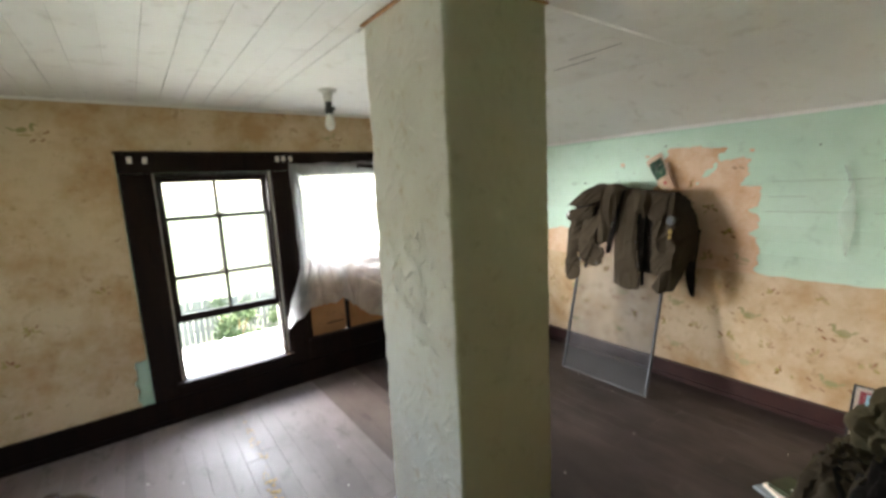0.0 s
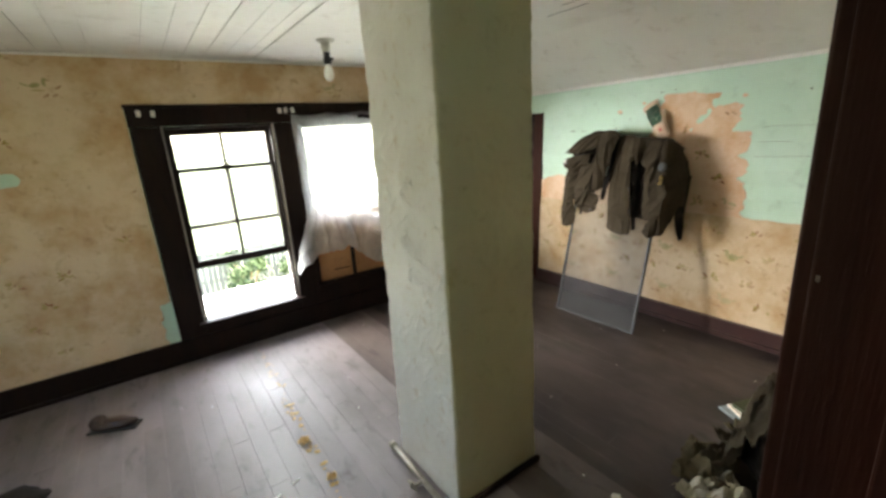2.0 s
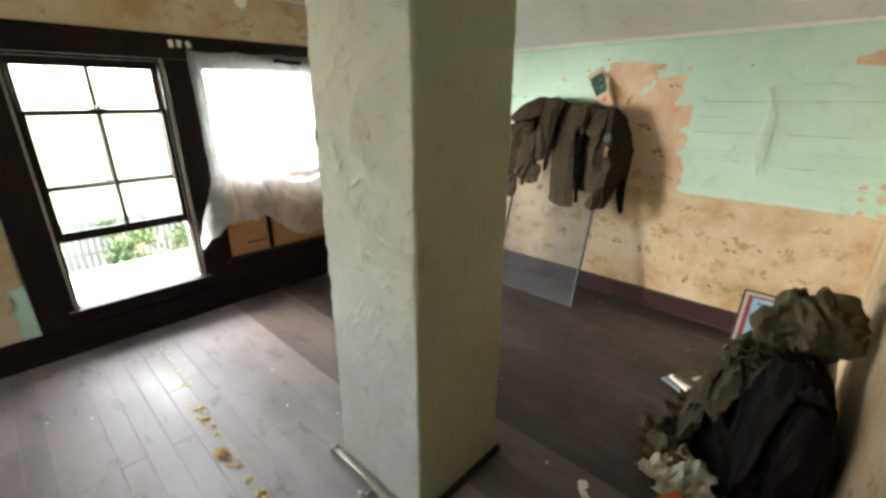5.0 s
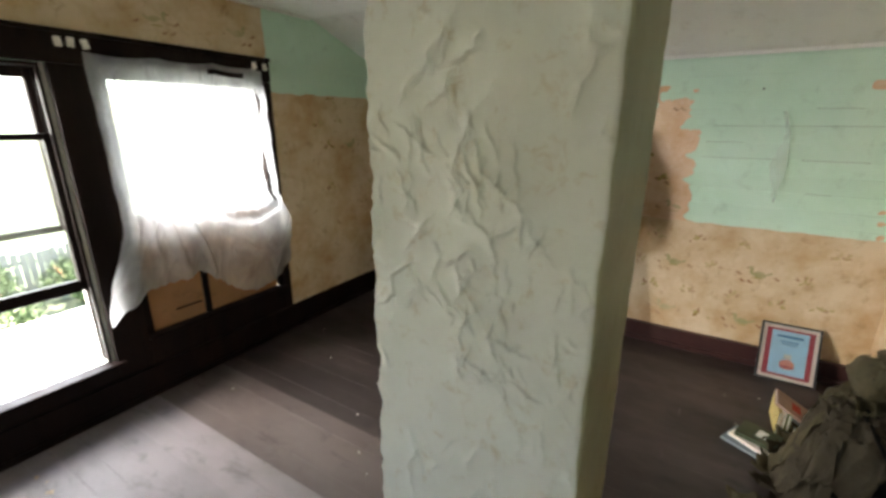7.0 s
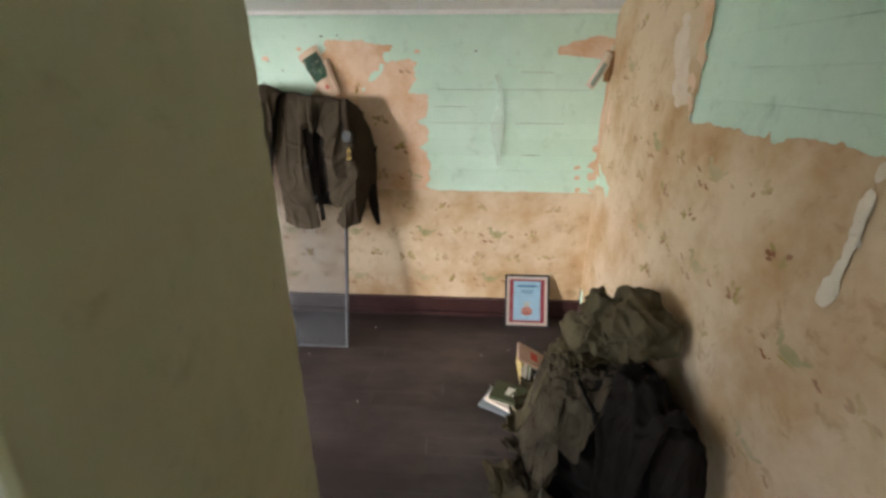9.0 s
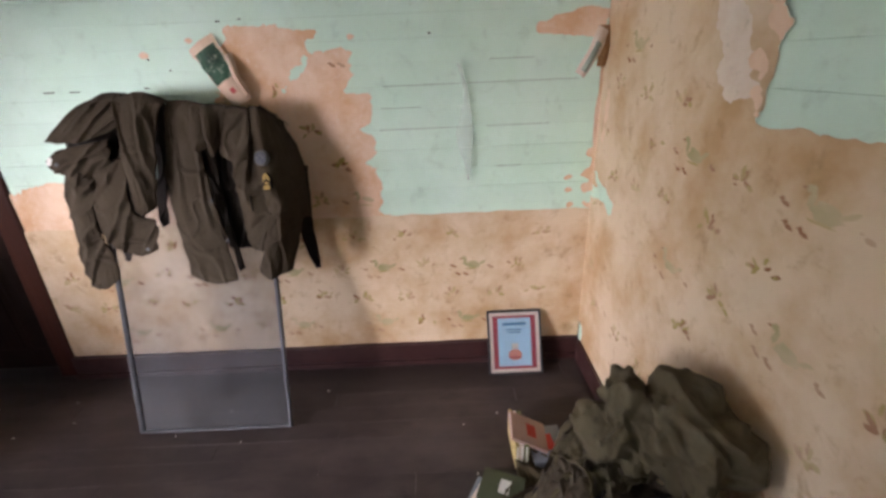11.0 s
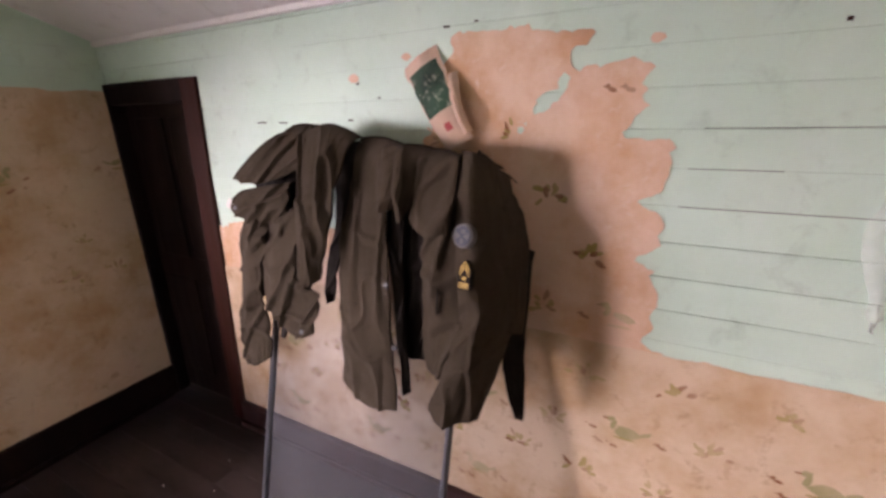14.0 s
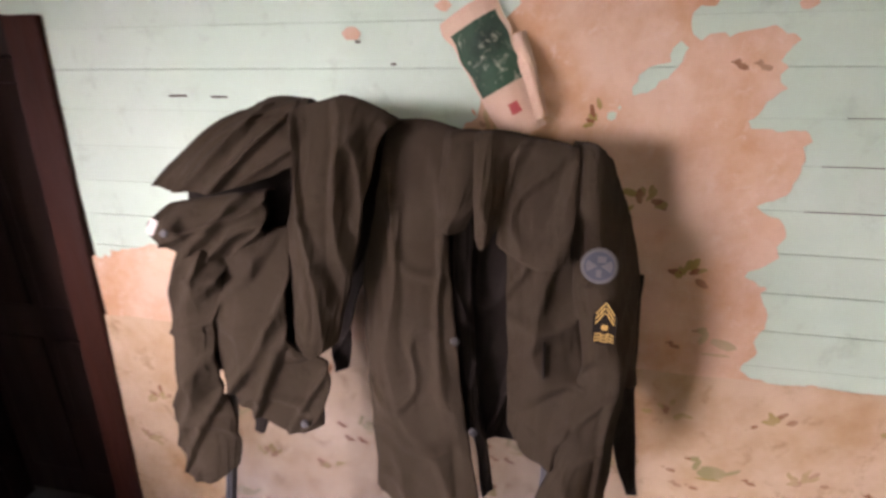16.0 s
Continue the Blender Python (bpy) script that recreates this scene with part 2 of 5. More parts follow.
def sheet_mesh(name, f, place, u0, u1, v0, v1, step):
    """The part of a wall sheet where f(u, v) > 0, with its torn edge cut through the cells."""
    nu, nv = int((u1 - u0) / step) + 1, int((v1 - v0) / step) + 1
    du, dv = (u1 - u0) / (nu - 1), (v1 - v0) / (nv - 1)
    val = [[f(u0 + i * du, v0 + j * dv) for j in range(nv)] for i in range(nu)]
    verts, faces, index = [], [], {}

    def vert(u, v):
        k = (round(u, 5), round(v, 5))
        if k not in index:
            index[k] = len(verts)
            verts.append(place(u, v))
        return index[k]

    for i in range(nu - 1):
        for j in range(nv - 1):
            cs = [(i, j), (i + 1, j), (i + 1, j + 1), (i, j + 1)]
            vs = [val[a][b] for a, b in cs]
            if max(vs) <= 0:
                continue
            poly = []
            for k in range(4):
                (a, b), (c, d) = cs[k], cs[(k + 1) % 4]
                p, q = vs[k], vs[(k + 1) % 4]
                if p > 0:
                    poly.append(vert(u0 + a * du, v0 + b * dv))
                if (p > 0) != (q > 0):
                    w = p / (p - q)
                    poly.append(vert(u0 + (a + (c - a) * w) * du, v0 + (b + (d - b) * w) * dv))
            if len(set(poly)) > 2:
                faces.append(list(dict.fromkeys(poly)))
    me = bpy.data.meshes.new(name)
    me.from_pydata(verts, [], faces)
    return me


def mesh_part(name, me, material, parent=None, label="", smooth=False):
    me.materials.append(material)
    ob = new(name, me)
    if parent:
        ob.parent = parent
        ob.matrix_parent_inverse = parent.matrix_basis.inverted()
    if smooth:
        for p in me.polygons:
            p.use_smooth = True
    return tagged(ob, label)


# ---- plan ----
XW, YW, YR, XL = 3.40, 3.47, 0.055, -1.7      # far wall, window wall, door wall, closed side
ZC, ZK, XF = 2.14, 1.845, 2.62                # flat ceiling, knee wall top, fold of the slope
W1 = (0.37, 1.11, 0.26, 1.70)                 # open sash window
W2 = (1.27, 2.17, 0.33, 1.74)                 # plastic-covered window
DOOR = (2.81, 3.468, 1.67)                     # low dark door in the far wall
DOOR_LEAN = 0.050                             # its casing stands out of true
EXIT = (-0.20, 0.685, 2.02)                   # doorway behind the walker

# floor slab under the boards
tagged(part("floor", box((XL, -1.6, -0.2), (XW + 0.15, YW + 0.12, -0.022)), M_FLOOR), "worn dark brown painted board floor", "floor", kind="structure")

# window wall as solid pieces round the two openings
bm = bmesh.new()
y0, y1 = YW + 0.010, YW + 0.16
for lo, hi in (((XL, y0, 0), (W1[0], y1, ZC)), ((W1[0], y0, 0), (W1[1], y1, W1[2])), ((W1[0], y0, W1[3]), (W1[1], y1, ZC)),
               ((W1[1], y0, 0), (W2[0], y1, ZC)), ((W2[0], y0, 0), (W2[1], y1, W2[2])), ((W2[0], y0, W2[3]), (W2[1], y1, ZC)),
               ((W2[1], y0, 0), (XW + 0.1, y1, ZC))):
    box(lo, hi, bm=bm)
tagged(part("wall_north", bm, M_GREEN), "old board wall under peeling tan wallpaper, two windows", "wall", kind="structure")
bm = box((XW + 0.012, -0.1, 0), (XW + 0.12, DOOR[0], ZK + 0.3))
box((XW + 0.012, DOOR[0], DOOR[2]), (XW + 0.12, YW + 0.1, ZK + 0.3), bm=bm)
box((XW + 0.12, DOOR[0] - 0.2, -0.2), (XW + 0.2, YW + 0.2, ZK + 0.3), bm=bm)
box((XW + 0.012, DOOR[1] + 0.005, 0), (XW + 0.12, YW + 0.1, DOOR[2]), bm=bm)
wall_east = tagged(part("wall_east", bm, M_GREEN), "low knee wall of pale green painted boards with torn wallpaper", "wall", kind="structure")
bm = box((EXIT[1] + 0.028, YR - 0.25, 0), (XW + 0.1, YR - 0.012, ZC + 0.1))
box((XL, YR - 0.25, 0), (EXIT[0] - 0.028, YR - 0.012, ZC + 0.1), bm=bm)
box((EXIT[0] - 0.028, YR - 0.25, EXIT[2] + 0.05), (EXIT[1] + 0.028, YR - 0.012, ZC + 0.1), bm=bm)
wall_south = tagged(part("wall_south", bm, M_GREEN), "board wall with tan wallpaper and a bare green patch", "wall", kind="structure")
tagged(part("wall_west", box((XL - 0.1, 1.36, 1.64), (XL, 2.08, ZC + 0.1), bm=box((XL - 0.1, 1.36, 0), (XL, 2.08, 0.76), bm=box((XL - 0.1, -1.6, 0), (XL, 1.36, ZC + 0.1), bm=box((XL - 0.1, 2.08, 0), (XL, YW + 0.1, ZC + 0.1))))), M_PAPER), "plain wallpapered wall", "wall", kind="structure")
bm = box((XL, -1.7, 0), (XW, -1.6, ZC + 0.1))
box((1.4, -1.6, 0), (1.5, YR - 0.26, ZC + 0.1), bm=bm)
box((-0.9, -1.6, 0), (-0.8, YR - 0.26, ZC + 0.1), bm=bm)
tagged(part("wall_hall", bm, M_BEIGE), "plain hallway walls behind the doorway", "wall", kind="structure")
# ceiling: narrow boards over the window side, smooth panels beyond, then the slope to the knee wall
bm = box((XL, -1.7, ZC + 0.01), (1.02, YW + 0.1, ZC + 0.12))
x = XL
while x < 0.98:
    w = min(0.12, 1.02 - x)
    box((x + 0.0012, -1.7, ZC + random.uniform(0, 0.002)), (x + w - 0.0012, YW + 0.02, ZC + 0.02), 0.0015, bm=bm)
    x += 0.12
for ya, yb in ((-1.7, 1.15), (1.155, YW + 0.1)):
    box((1.034, ya, ZC - 0.001), (XF, yb, ZC + 0.12), 0.002, bm=bm)
box((1.02, 1.7, ZC - 0.002), (1.033, YW, ZC + 0.01), bm=bm)
sl = math.atan2(ZC - ZK, XW + 0.02 - XF)
L = math.hypot(ZC - ZK, XW + 0.02 - XF)
box((-0.02, -0.1, 0), (L + 0.1, YW + 0.1, 0.1), bm=bm, m=pose(XF, 0, ZC, 0, math.degrees(sl), 0))
tagged(part("ceiling", bm, M_CEIL), "white painted board ceiling sloping down to the knee wall", "ceiling", kind="structure")

bm = box((2.238, 1.46, ZC - 0.0022), (2.244, 1.73, ZC + 0.01))
box((2.140, 1.26, ZC - 0.0022), (2.145, 1.55, ZC + 0.01), bm=bm)
tagged(part("ceiling_crack", bm, M_TRIM), "dark open cracks in the white ceiling boards", "trim", kind="structure")

# ---- chimney ----
CX0, CX1, CY0, CY1 = 1.008, 1.463, 1.135, 1.61


rnd = random.Random(11)
SMEARS = []                                   # trowel smears: place, turn, length, width, lip
for k in range(900):
    z = rnd.uniform(0.0, 2.14)
    rough = 0.30 + 0.70 * math.exp(-((z - 1.25) / 0.55) ** 2)
    y = rnd.uniform(1.1, 1.65)
    if rnd.random() < rough and noise.noise(Vector((y * 6, z * 4.5, 7.3))) > -0.22:
        SMEARS.append((y, z, radians(90 + rnd.gauss(0, 42)), rnd.uniform(0.012, 0.065), rnd.uniform(0.010, 0.036), rough * rnd.uniform(0.0018, 0.0075), rnd.random() * 50))
SHELVES = {}
for m in SMEARS:
    for k in range(int((m[1] - 0.085) // 0.03), int((m[1] + 0.085) // 0.03) + 1):
        SHELVES.setdefault(k, []).append(m)


def lumps(y, z):
    """Skim plaster: broad swells and many overlapping smears, each with one sharp raised lip."""
    q = Vector((y, z * 0.75, 0.37))
    n = noise.noise
    h = 0.0045 * n(q * 4.5) + 0.0022 * n(q * 11)
    for cy, cz, a, long, wide, lip, s in SHELVES.get(int(z // 0.03), ()):
        dy, dz = y - cy, z - cz
        if abs(dy) > 0.085:
            continue
        p, r = dy * math.cos(a) + dz * math.sin(a), dz * math.cos(a) - dy * math.sin(a)
        r += 0.010 * n(Vector((p * 28, s, 0))) + 0.004 * n(Vector((p * 80, s, 3)))
        fade = max(0, 1 - (p / long) ** 2)
        if fade and -wide < r < 0.0045:
            t = (r + wide) / wide
            h += lip * fade * (t ** 2.2 if r < 0 else max(0, 1 - r / 0.0045))
    return h + 0.0006 * n(q * 60)


def grid_mesh(name, place, nu, nv):
    verts = [place(i / nu, j / nv) for i in range(nu + 1) for j in range(nv + 1)]
    faces = [(i * (nv + 1) + j, (i + 1) * (nv + 1) + j, (i + 1) * (nv + 1) + j + 1, i * (nv + 1) + j + 1) for i in range(nu) for j in range(nv)]
    me = bpy.data.meshes.new(name)
    me.from_pydata(verts, [], faces)
    return me


def lean(z):
    return 0.012 * (z / ZC - 0.3)


ROUND = 0.014                                 # worn round corner between the two faces


def corner_at(k, z):
    """The rounded corner, from the plastered face (0) to the painted one (1)."""
    a, r = k * math.pi / 2, ROUND + 0.006 * n2(z, 2, 6, 8)
    bump_out = lumps(CY0 + r, z) * 0.8 * (1 - k)
    return Vector((CX0 + lean(z) + r - (r + bump_out) * math.cos(a), CY0 + r - (r + 0.3 * bump_out) * math.sin(a) + 0.003 * n2(z, 3, 12, 1), z))


SEAM = 0.42                                   # how far the plaster is dragged round the corner


def plastered(u, v):
    z = v * (ZC + 0.01)
    seam = SEAM + 0.16 * n2(z, 4, 5, 3) + 0.10 * n2(z, 6, 19, 4)
    if u > 0.86:
        return corner_at(seam * (u - 0.86) / 0.14, z)
    y = CY1 + (corner_at(0, z).y - CY1) * u / 0.86
    return Vector((CX0 + lean(z) - lumps(y, z) * (0.8 + 0.2 * min(1, (0.86 - u) * 9)), y + (0.007 * n2(z, 1, 8, 4) + 0.007 * n2(z, 2, 31, 5)) * (1 - u), z))


def painted(u, v):
    z = v * (ZC + 0.01)
    seam = SEAM + 0.16 * n2(z, 4, 5, 3) + 0.10 * n2(z, 6, 19, 4)
    if u < 0.14:
        p = corner_at(seam + (1 - seam) * u / 0.14, z)
        return p + Vector((0.001, 0.001, 0))
    x0 = corner_at(1, z).x + 0.001
    x = x0 + (CX1 - x0) * (u - 0.14) / 0.86
    return Vector((x + (0.006 * n2(z, 5, 7, 6) + 0.004 * n2(z, 2, 33, 7)) * u, CY0 + 0.001 + 0.003 * n2(z, 3, 12, 1) * (1 - u) - 0.004 * n2(x, z, 7, 3) * min(1, (u - 0.14) * 6) - 0.0016 * n2(x, z, 34, 8) * min(1, (u - 0.14) * 6), z))


chimney = empty("chimney", (1.23, 1.37, 0), label="square plastered chimney stack, lumpy grey face and beige face", category="chimney")
mesh_part("plastered_face", grid_mesh("plastered_face", plastered, 190, 640), M_PLASTER, chimney, "rough trowelled pale grey plaster face", True)
mesh_part("painted_face", grid_mesh("painted_face", painted, 60, 220), M_BEIGE, chimney, "smooth olive beige painted face", True)
part("core", box((CX0 + 0.045, CY0 + 0.045, 0), (CX1 - 0.001, CY1 - 0.001, ZC)), M_BEIGE, chimney)
part("base_strip", box((CX0 - 0.022, CY0 - 0.028, 0), (CX1 + 0.012, CY0 - 0.006, 0.026), 0.006), M_TRIM, chimney, "dark wooden strip along the foot")
ceil_seal = tagged(part("trim", box((CX0 - 0.008, CY0 - 0.012, ZC - 0.009), (CX1 + 0.010, CY1 + 0.010, ZC - 0.002), 0.003), M_CARD), "brown stained joint between chimney and ceiling", "trim", kind="structure")

# old gas pipe lying along the chimney's foot
pipe = empty("gas_pipe", (0.96, 1.36, 0), label="tarnished old gas pipe with a small tap, on the floor", category="pipe")
part("tube", tube((0.963, 1.625, 0.022), (0.955, 1.135, 0.017), 0.013), M_BRASS, pipe, smooth=True)
part("end_cap", tube((0.963, 1.645, 0.022), (0.963, 1.612, 0.022), 0.018), M_BRASS, pipe, smooth=True)
part("tap_body", tube((0.957, 1.34, 0.016), (0.905, 1.345, 0.018), 0.010), M_BRASS, pipe, smooth=True)
bm = tube((0.905, 1.315, 0.02), (0.900, 1.375, 0.03), 0.007)
tube((0.90, 1.345, 0.012), (0.90, 1.345, 0.045), 0.008, bm=bm)
part("tap_handle", bm, M_BRASS, pipe, smooth=True)

# ---- doorway casing beside the walker ----
doorway = tagged(empty("door_1", (0.7, 0.0, 0)), "open doorway with dark red-brown painted jambs and casing", "doorway", kind="structure")
J = EXIT[1]
part("jamb", box((J, YR - 0.27, 0), (J + 0.03, YR + 0.004, EXIT[2]), 0.003), M_JAMB, doorway)
part("casing", box((J + 0.002, YR - 0.008, 0), (J + 0.115, YR + 0.018, EXIT[2] + 0.1), 0.004), M_JAMB, doorway)
part("door_stop", box((J - 0.012, YR - 0.105, 0), (J + 0.001, YR - 0.066, EXIT[2]), 0.003), M_JAMB, doorway)
part("jamb", box((EXIT[0] - 0.03, YR - 0.27, 0), (EXIT[0], YR + 0.004, EXIT[2]), 0.003), M_JAMB, doorway)
part("casing", box((EXIT[0] - 0.115, YR - 0.008, 0), (EXIT[0] - 0.002, YR + 0.018, EXIT[2] + 0.1), 0.004), M_JAMB, doorway)
part("head", box((EXIT[0] - 0.115, YR - 0.255, EXIT[2]), (J + 0.115, YR + 0.016, EXIT[2] + 0.1), 0.004), M_JAMB, doorway)
part("hall_casing", box((J + 0.002, YR - 0.29, 0), (J + 0.115, YR - 0.251, EXIT[2] + 0.1), 0.004), M_JAMB, doorway)
part("strike_plate", box((J - 0.001, YR - 0.004, 1.377), (J + 0.001, YR - 0.001, 1.383), 0.0003), plain("chipped_paint", (0.16, 0.13, 0.10), 0.8), doorway, "small chip showing bare metal")

# ---- low dark door in the knee wall ----
door = tagged(empty("door_2", (XW, 3.13, 0)), "low narrow dark red-brown closet door in the corner", "door", kind="structure")
part("leaf", box((XW + 0.055, DOOR[0] + 0.02, 0.02), (XW + 0.09, DOOR[1], DOOR[2] - 0.02), 0.004), M_TRIM, door)
for a, b in ((DOOR[0] + 0.10, DOOR[0] + 0.31), (DOOR[0] + 0.35, DOOR[1] - 0.08)):
    for c, d in ((0.15, 0.72), (0.84, 1.52)):
        part("panel", box((XW + 0.047, a, c), (XW + 0.056, b, d), 0.006), M_TRIM, door)
bm = box((XW - 0.012, DOOR[0] - 0.03, 0), (XW + 0.06, DOOR[0] + 0.075, DOOR[2]), 0.005)
for v in bm.verts:
    v.co.y += DOOR_LEAN * (DOOR[2] - v.co.z)
part("casing", bm, M_JAMB, door, "casing that leans out of true")
part("head_casing", box((XW - 0.010, DOOR[0] + 0.076, DOOR[2] - 0.09), (XW + 0.058, DOOR[1], DOOR[2] + 0.003), 0.004), M_TRIM, door)
part("casing", box((XW - 0.012, YW - 0.03, 0), (XW + 0.054, YW + 0.004, DOOR[2]), 0.003), M_TRIM, door)

# ---- windows ----
F0, F1 = YW - 0.022, YW + 0.012
win1 = tagged(empty("window_1", (0.74, YW, 0.26)), "dark-framed double-hung window, lower sash raised half open", "window", kind="structure")


def wpart(name, lo, hi, mat=M_TRIM, parent=None, bevel=0.003, label=""):
    return part(name, box(lo, hi, bevel), mat, parent or win1, label)


wpart("casing", (0.20, F0, 0.172), (W1[0], F1, 1.70))
wpart("head_casing", (0.195, F0 - 0.004, 1.702), (2.217, F1, 1.838))
wpart("head_moulding", (0.185, F0 - 0.016, 1.822), (2.222, F0 - 0.003, 1.840))
wpart("mullion", (W1[1], F0, 0.172), (W2[0], F1, 1.70))
wpart("apron", (W1[0], F0 + 0.002, 0.172), (W1[1], F1, 0.258))
wpart("stool", (W1[0] - 0.03, YW - 0.055, 0.255), (W1[1] + 0.03, YW + 0.03, 0.275), bevel=0.006)
wpart("sill", (W1[0], YW + 0.028, 0.235), (W1[1], YW + 0.24, 0.262), M_WHITE, label="pale weathered outer sill")
# worn grey wood, its colour lightened so the jamb liners look sunlit
M_LIN = plain("worn_wood_lit_pale", (0.48, 0.45, 0.40), 0.7)
for xa, xb in ((W1[0], W1[0] + 0.014), (W1[1] - 0.014, W1[1])):
    wpart("jamb_liner", (xa, YW + 0.005, 0.262), (xb, YW + 0.16, W1[3]), M_LIN)
wpart("head_liner", (W1[0] + 0.014, YW + 0.005, W1[3] - 0.014), (W1[1] - 0.014, YW + 0.16, W1[3]))
for xa, xb in ((W1[0] + 0.014, W1[0] + 0.030), (W1[1] - 0.030, W1[1] - 0.014)):
    wpart("parting_bead", (xa, YW + 0.069, 0.27), (xb, YW + 0.079, W1[3] - 0.015))
    wpart("inner_stop", (xa, YW + 0.006, 0.276), (xb, YW + 0.027, W1[3] - 0.015))


def sash(win, x0, x1, z0, z1, ya, yb, rail_top, rail_bottom, st=0.036, muntins=1):
    wpart("sash_stile", (x0, ya, z0), (x0 + st, yb, z1), parent=win)
    wpart("sash_stile", (x1 - st, ya, z0), (x1, yb, z1), parent=win)
    wpart("sash_rail", (x0 + st, ya, z1 - rail_top), (x1 - st, yb, z1), parent=win)
    wpart("sash_rail", (x0 + st, ya, z0), (x1 - st, yb, z0 + rail_bottom), parent=win)
    xs = [x0 + st] + [x0 + (x1 - x0) * (k + 1) / (muntins + 1) for k in range(muntins)] + [x1 - st]
    for k in range(1, muntins + 1):
        wpart("muntin", (xs[k] - 0.011, ya + 0.006, z0 + rail_bottom), (xs[k] + 0.011, yb - 0.004, z1 - rail_top), parent=win)
    for a, b in zip(xs, xs[1:]):
        g = part("pane", box((a - 0.003, (ya + yb) / 2 - 0.0015, z0 + rail_bottom - 0.003), (b + 0.003, (ya + yb) / 2 + 0.0015, z1 - rail_top + 0.003)), M_GLASS, win)
        g.visible_shadow = False


sash(win1, 0.388, 1.092, 0.675, 1.412, YW + 0.028, YW + 0.064, 0.028, 0.055)
sash(win1, 0.388, 1.092, 0.965, 1.685, YW + 0.082, YW + 0.116, 0.045, 0.030)
bm = box((0.70, YW + 0.03, 1.412), (0.78, YW + 0.062, 1.420), 0.002)
tube((0.745, YW + 0.046, 1.418), (0.745, YW + 0.046, 1.436), 0.010, bm=bm)
part("sash_lock", bm, M_BRASS, win1, "small brass sash lock")
part("sash_lift", box((0.70, YW + 0.085, 0.995), (0.75, YW + 0.10, 1.012), 0.003), M_BRASS, win1)

win2 = tagged(empty("window_2", (1.72, YW, 0.33)), "dark-framed window, lower half boarded with brown panels", "window", kind="structure")
wpart("casing", (W2[1], F0, 0.172), (2.216, F1, 1.70), parent=win2)
wpart("apron", (W2[0], F0 + 0.002, 0.172), (W2[1], F1, 0.325), parent=win2)
wpart("stool", (W2[0] + 0.002, YW - 0.045, 0.322), (W2[1] + 0.012, YW + 0.03, 0.343), parent=win2, bevel=0.006)
wpart("jamb_liner", (W2[0], YW + 0.005, 0.343), (W2[0] + 0.045, YW + 0.16, W2[3]), parent=win2)
wpart("jamb_liner", (W2[1] - 0.03, YW + 0.005, 0.343), (W2[1], YW + 0.16, W2[3]), parent=win2)
wpart("head_liner", (W2[0] + 0.045, YW + 0.005, 1.70), (W2[1] - 0.03, YW + 0.16, W2[3]), parent=win2)
wpart("divider", (1.620, YW + 0.012, 0.343), (1.652, YW + 0.05, 0.975), parent=win2)
wpart("board", (1.300, YW + 0.03, 0.331), (1.619, YW + 0.045, 0.97), M_CARD, win2, 0.002, "orange-brown fibre board panel")
wpart("board", (1.6525, YW + 0.034, 0.331), (2.139, YW + 0.048, 0.955), M_CARD, win2, 0.002, "brown fibre board panel")
wpart("sill", (W2[0], YW + 0.031, 0.30), (W2[1], YW + 0.22, 0.3305), M_WHITE, win2)
wpart("crack_strip", (1.45, YW + 0.024, 0.42), (1.60, YW + 0.031, 0.428), M_TRIM, win2, 0.001)
sash(win2, 1.316, 2.139, 0.955, 1.70, YW + 0.06, YW + 0.09, 0.045, 0.035, muntins=0)

# unseen window added in the closed side wall, behind the walker, for west light
win3 = tagged(empty("window_3", (XL, 1.72, 0.8)), "unseen dark-framed window added in the side wall for west light", "window", kind="structure")
for lo, hi, nm in (((XL - 0.004, 1.27, 0.70), (XL + 0.02, 1.36, 1.74), "casing"), ((XL - 0.004, 2.08, 0.70), (XL + 0.02, 2.17, 1.74), "casing"),
                   ((XL - 0.003, 1.361, 1.642), (XL + 0.022, 2.079, 1.74), "head_casing"), ((XL - 0.09, 1.361, 0.735), (XL + 0.05, 2.079, 0.765), "stool")):
    wpart(nm, lo, hi, parent=win3)

# white rod brackets nailed along the head casing
bk_bm = box((-0.013, -0.012, -0.02), (0.013, 0.0, 0.02), 0.003)
box((-0.006, -0.03, -0.012), (0.006, -0.01, -0.004), 0.002, bm=bk_bm)
bracket = tagged(part("rod_bracket", bk_bm, M_WHITE), "small white painted curtain rod bracket on the casing", "bracket", "curtain rod brackets")
bracket.matrix_basis = pose(0.265, F0 - 0.003, 1.786)
for bx, bz, br in ((0.345, 1.783, 4), (1.165, 1.787, -3), (1.21, 1.79, 5), (1.262, 1.788, -14), (2.105, 1.788, 3), (2.178, 1.786, -5)):
    copy_thing(bracket, pose(bx, F0 - 0.003, bz, 0, br, 0))

# ---- plastic sheet hung over the second window ----
def eased(k):
    k = max(0, min(1, k))
    return k * k * (3 - 2 * k)


HEM = ((0.0, 0.50), (0.05, 0.56), (0.11, 0.615), (0.38, 0.63), (0.47, 0.56), (0.66, 0.42), (0.9, 0.43), (1.0, 0.52))


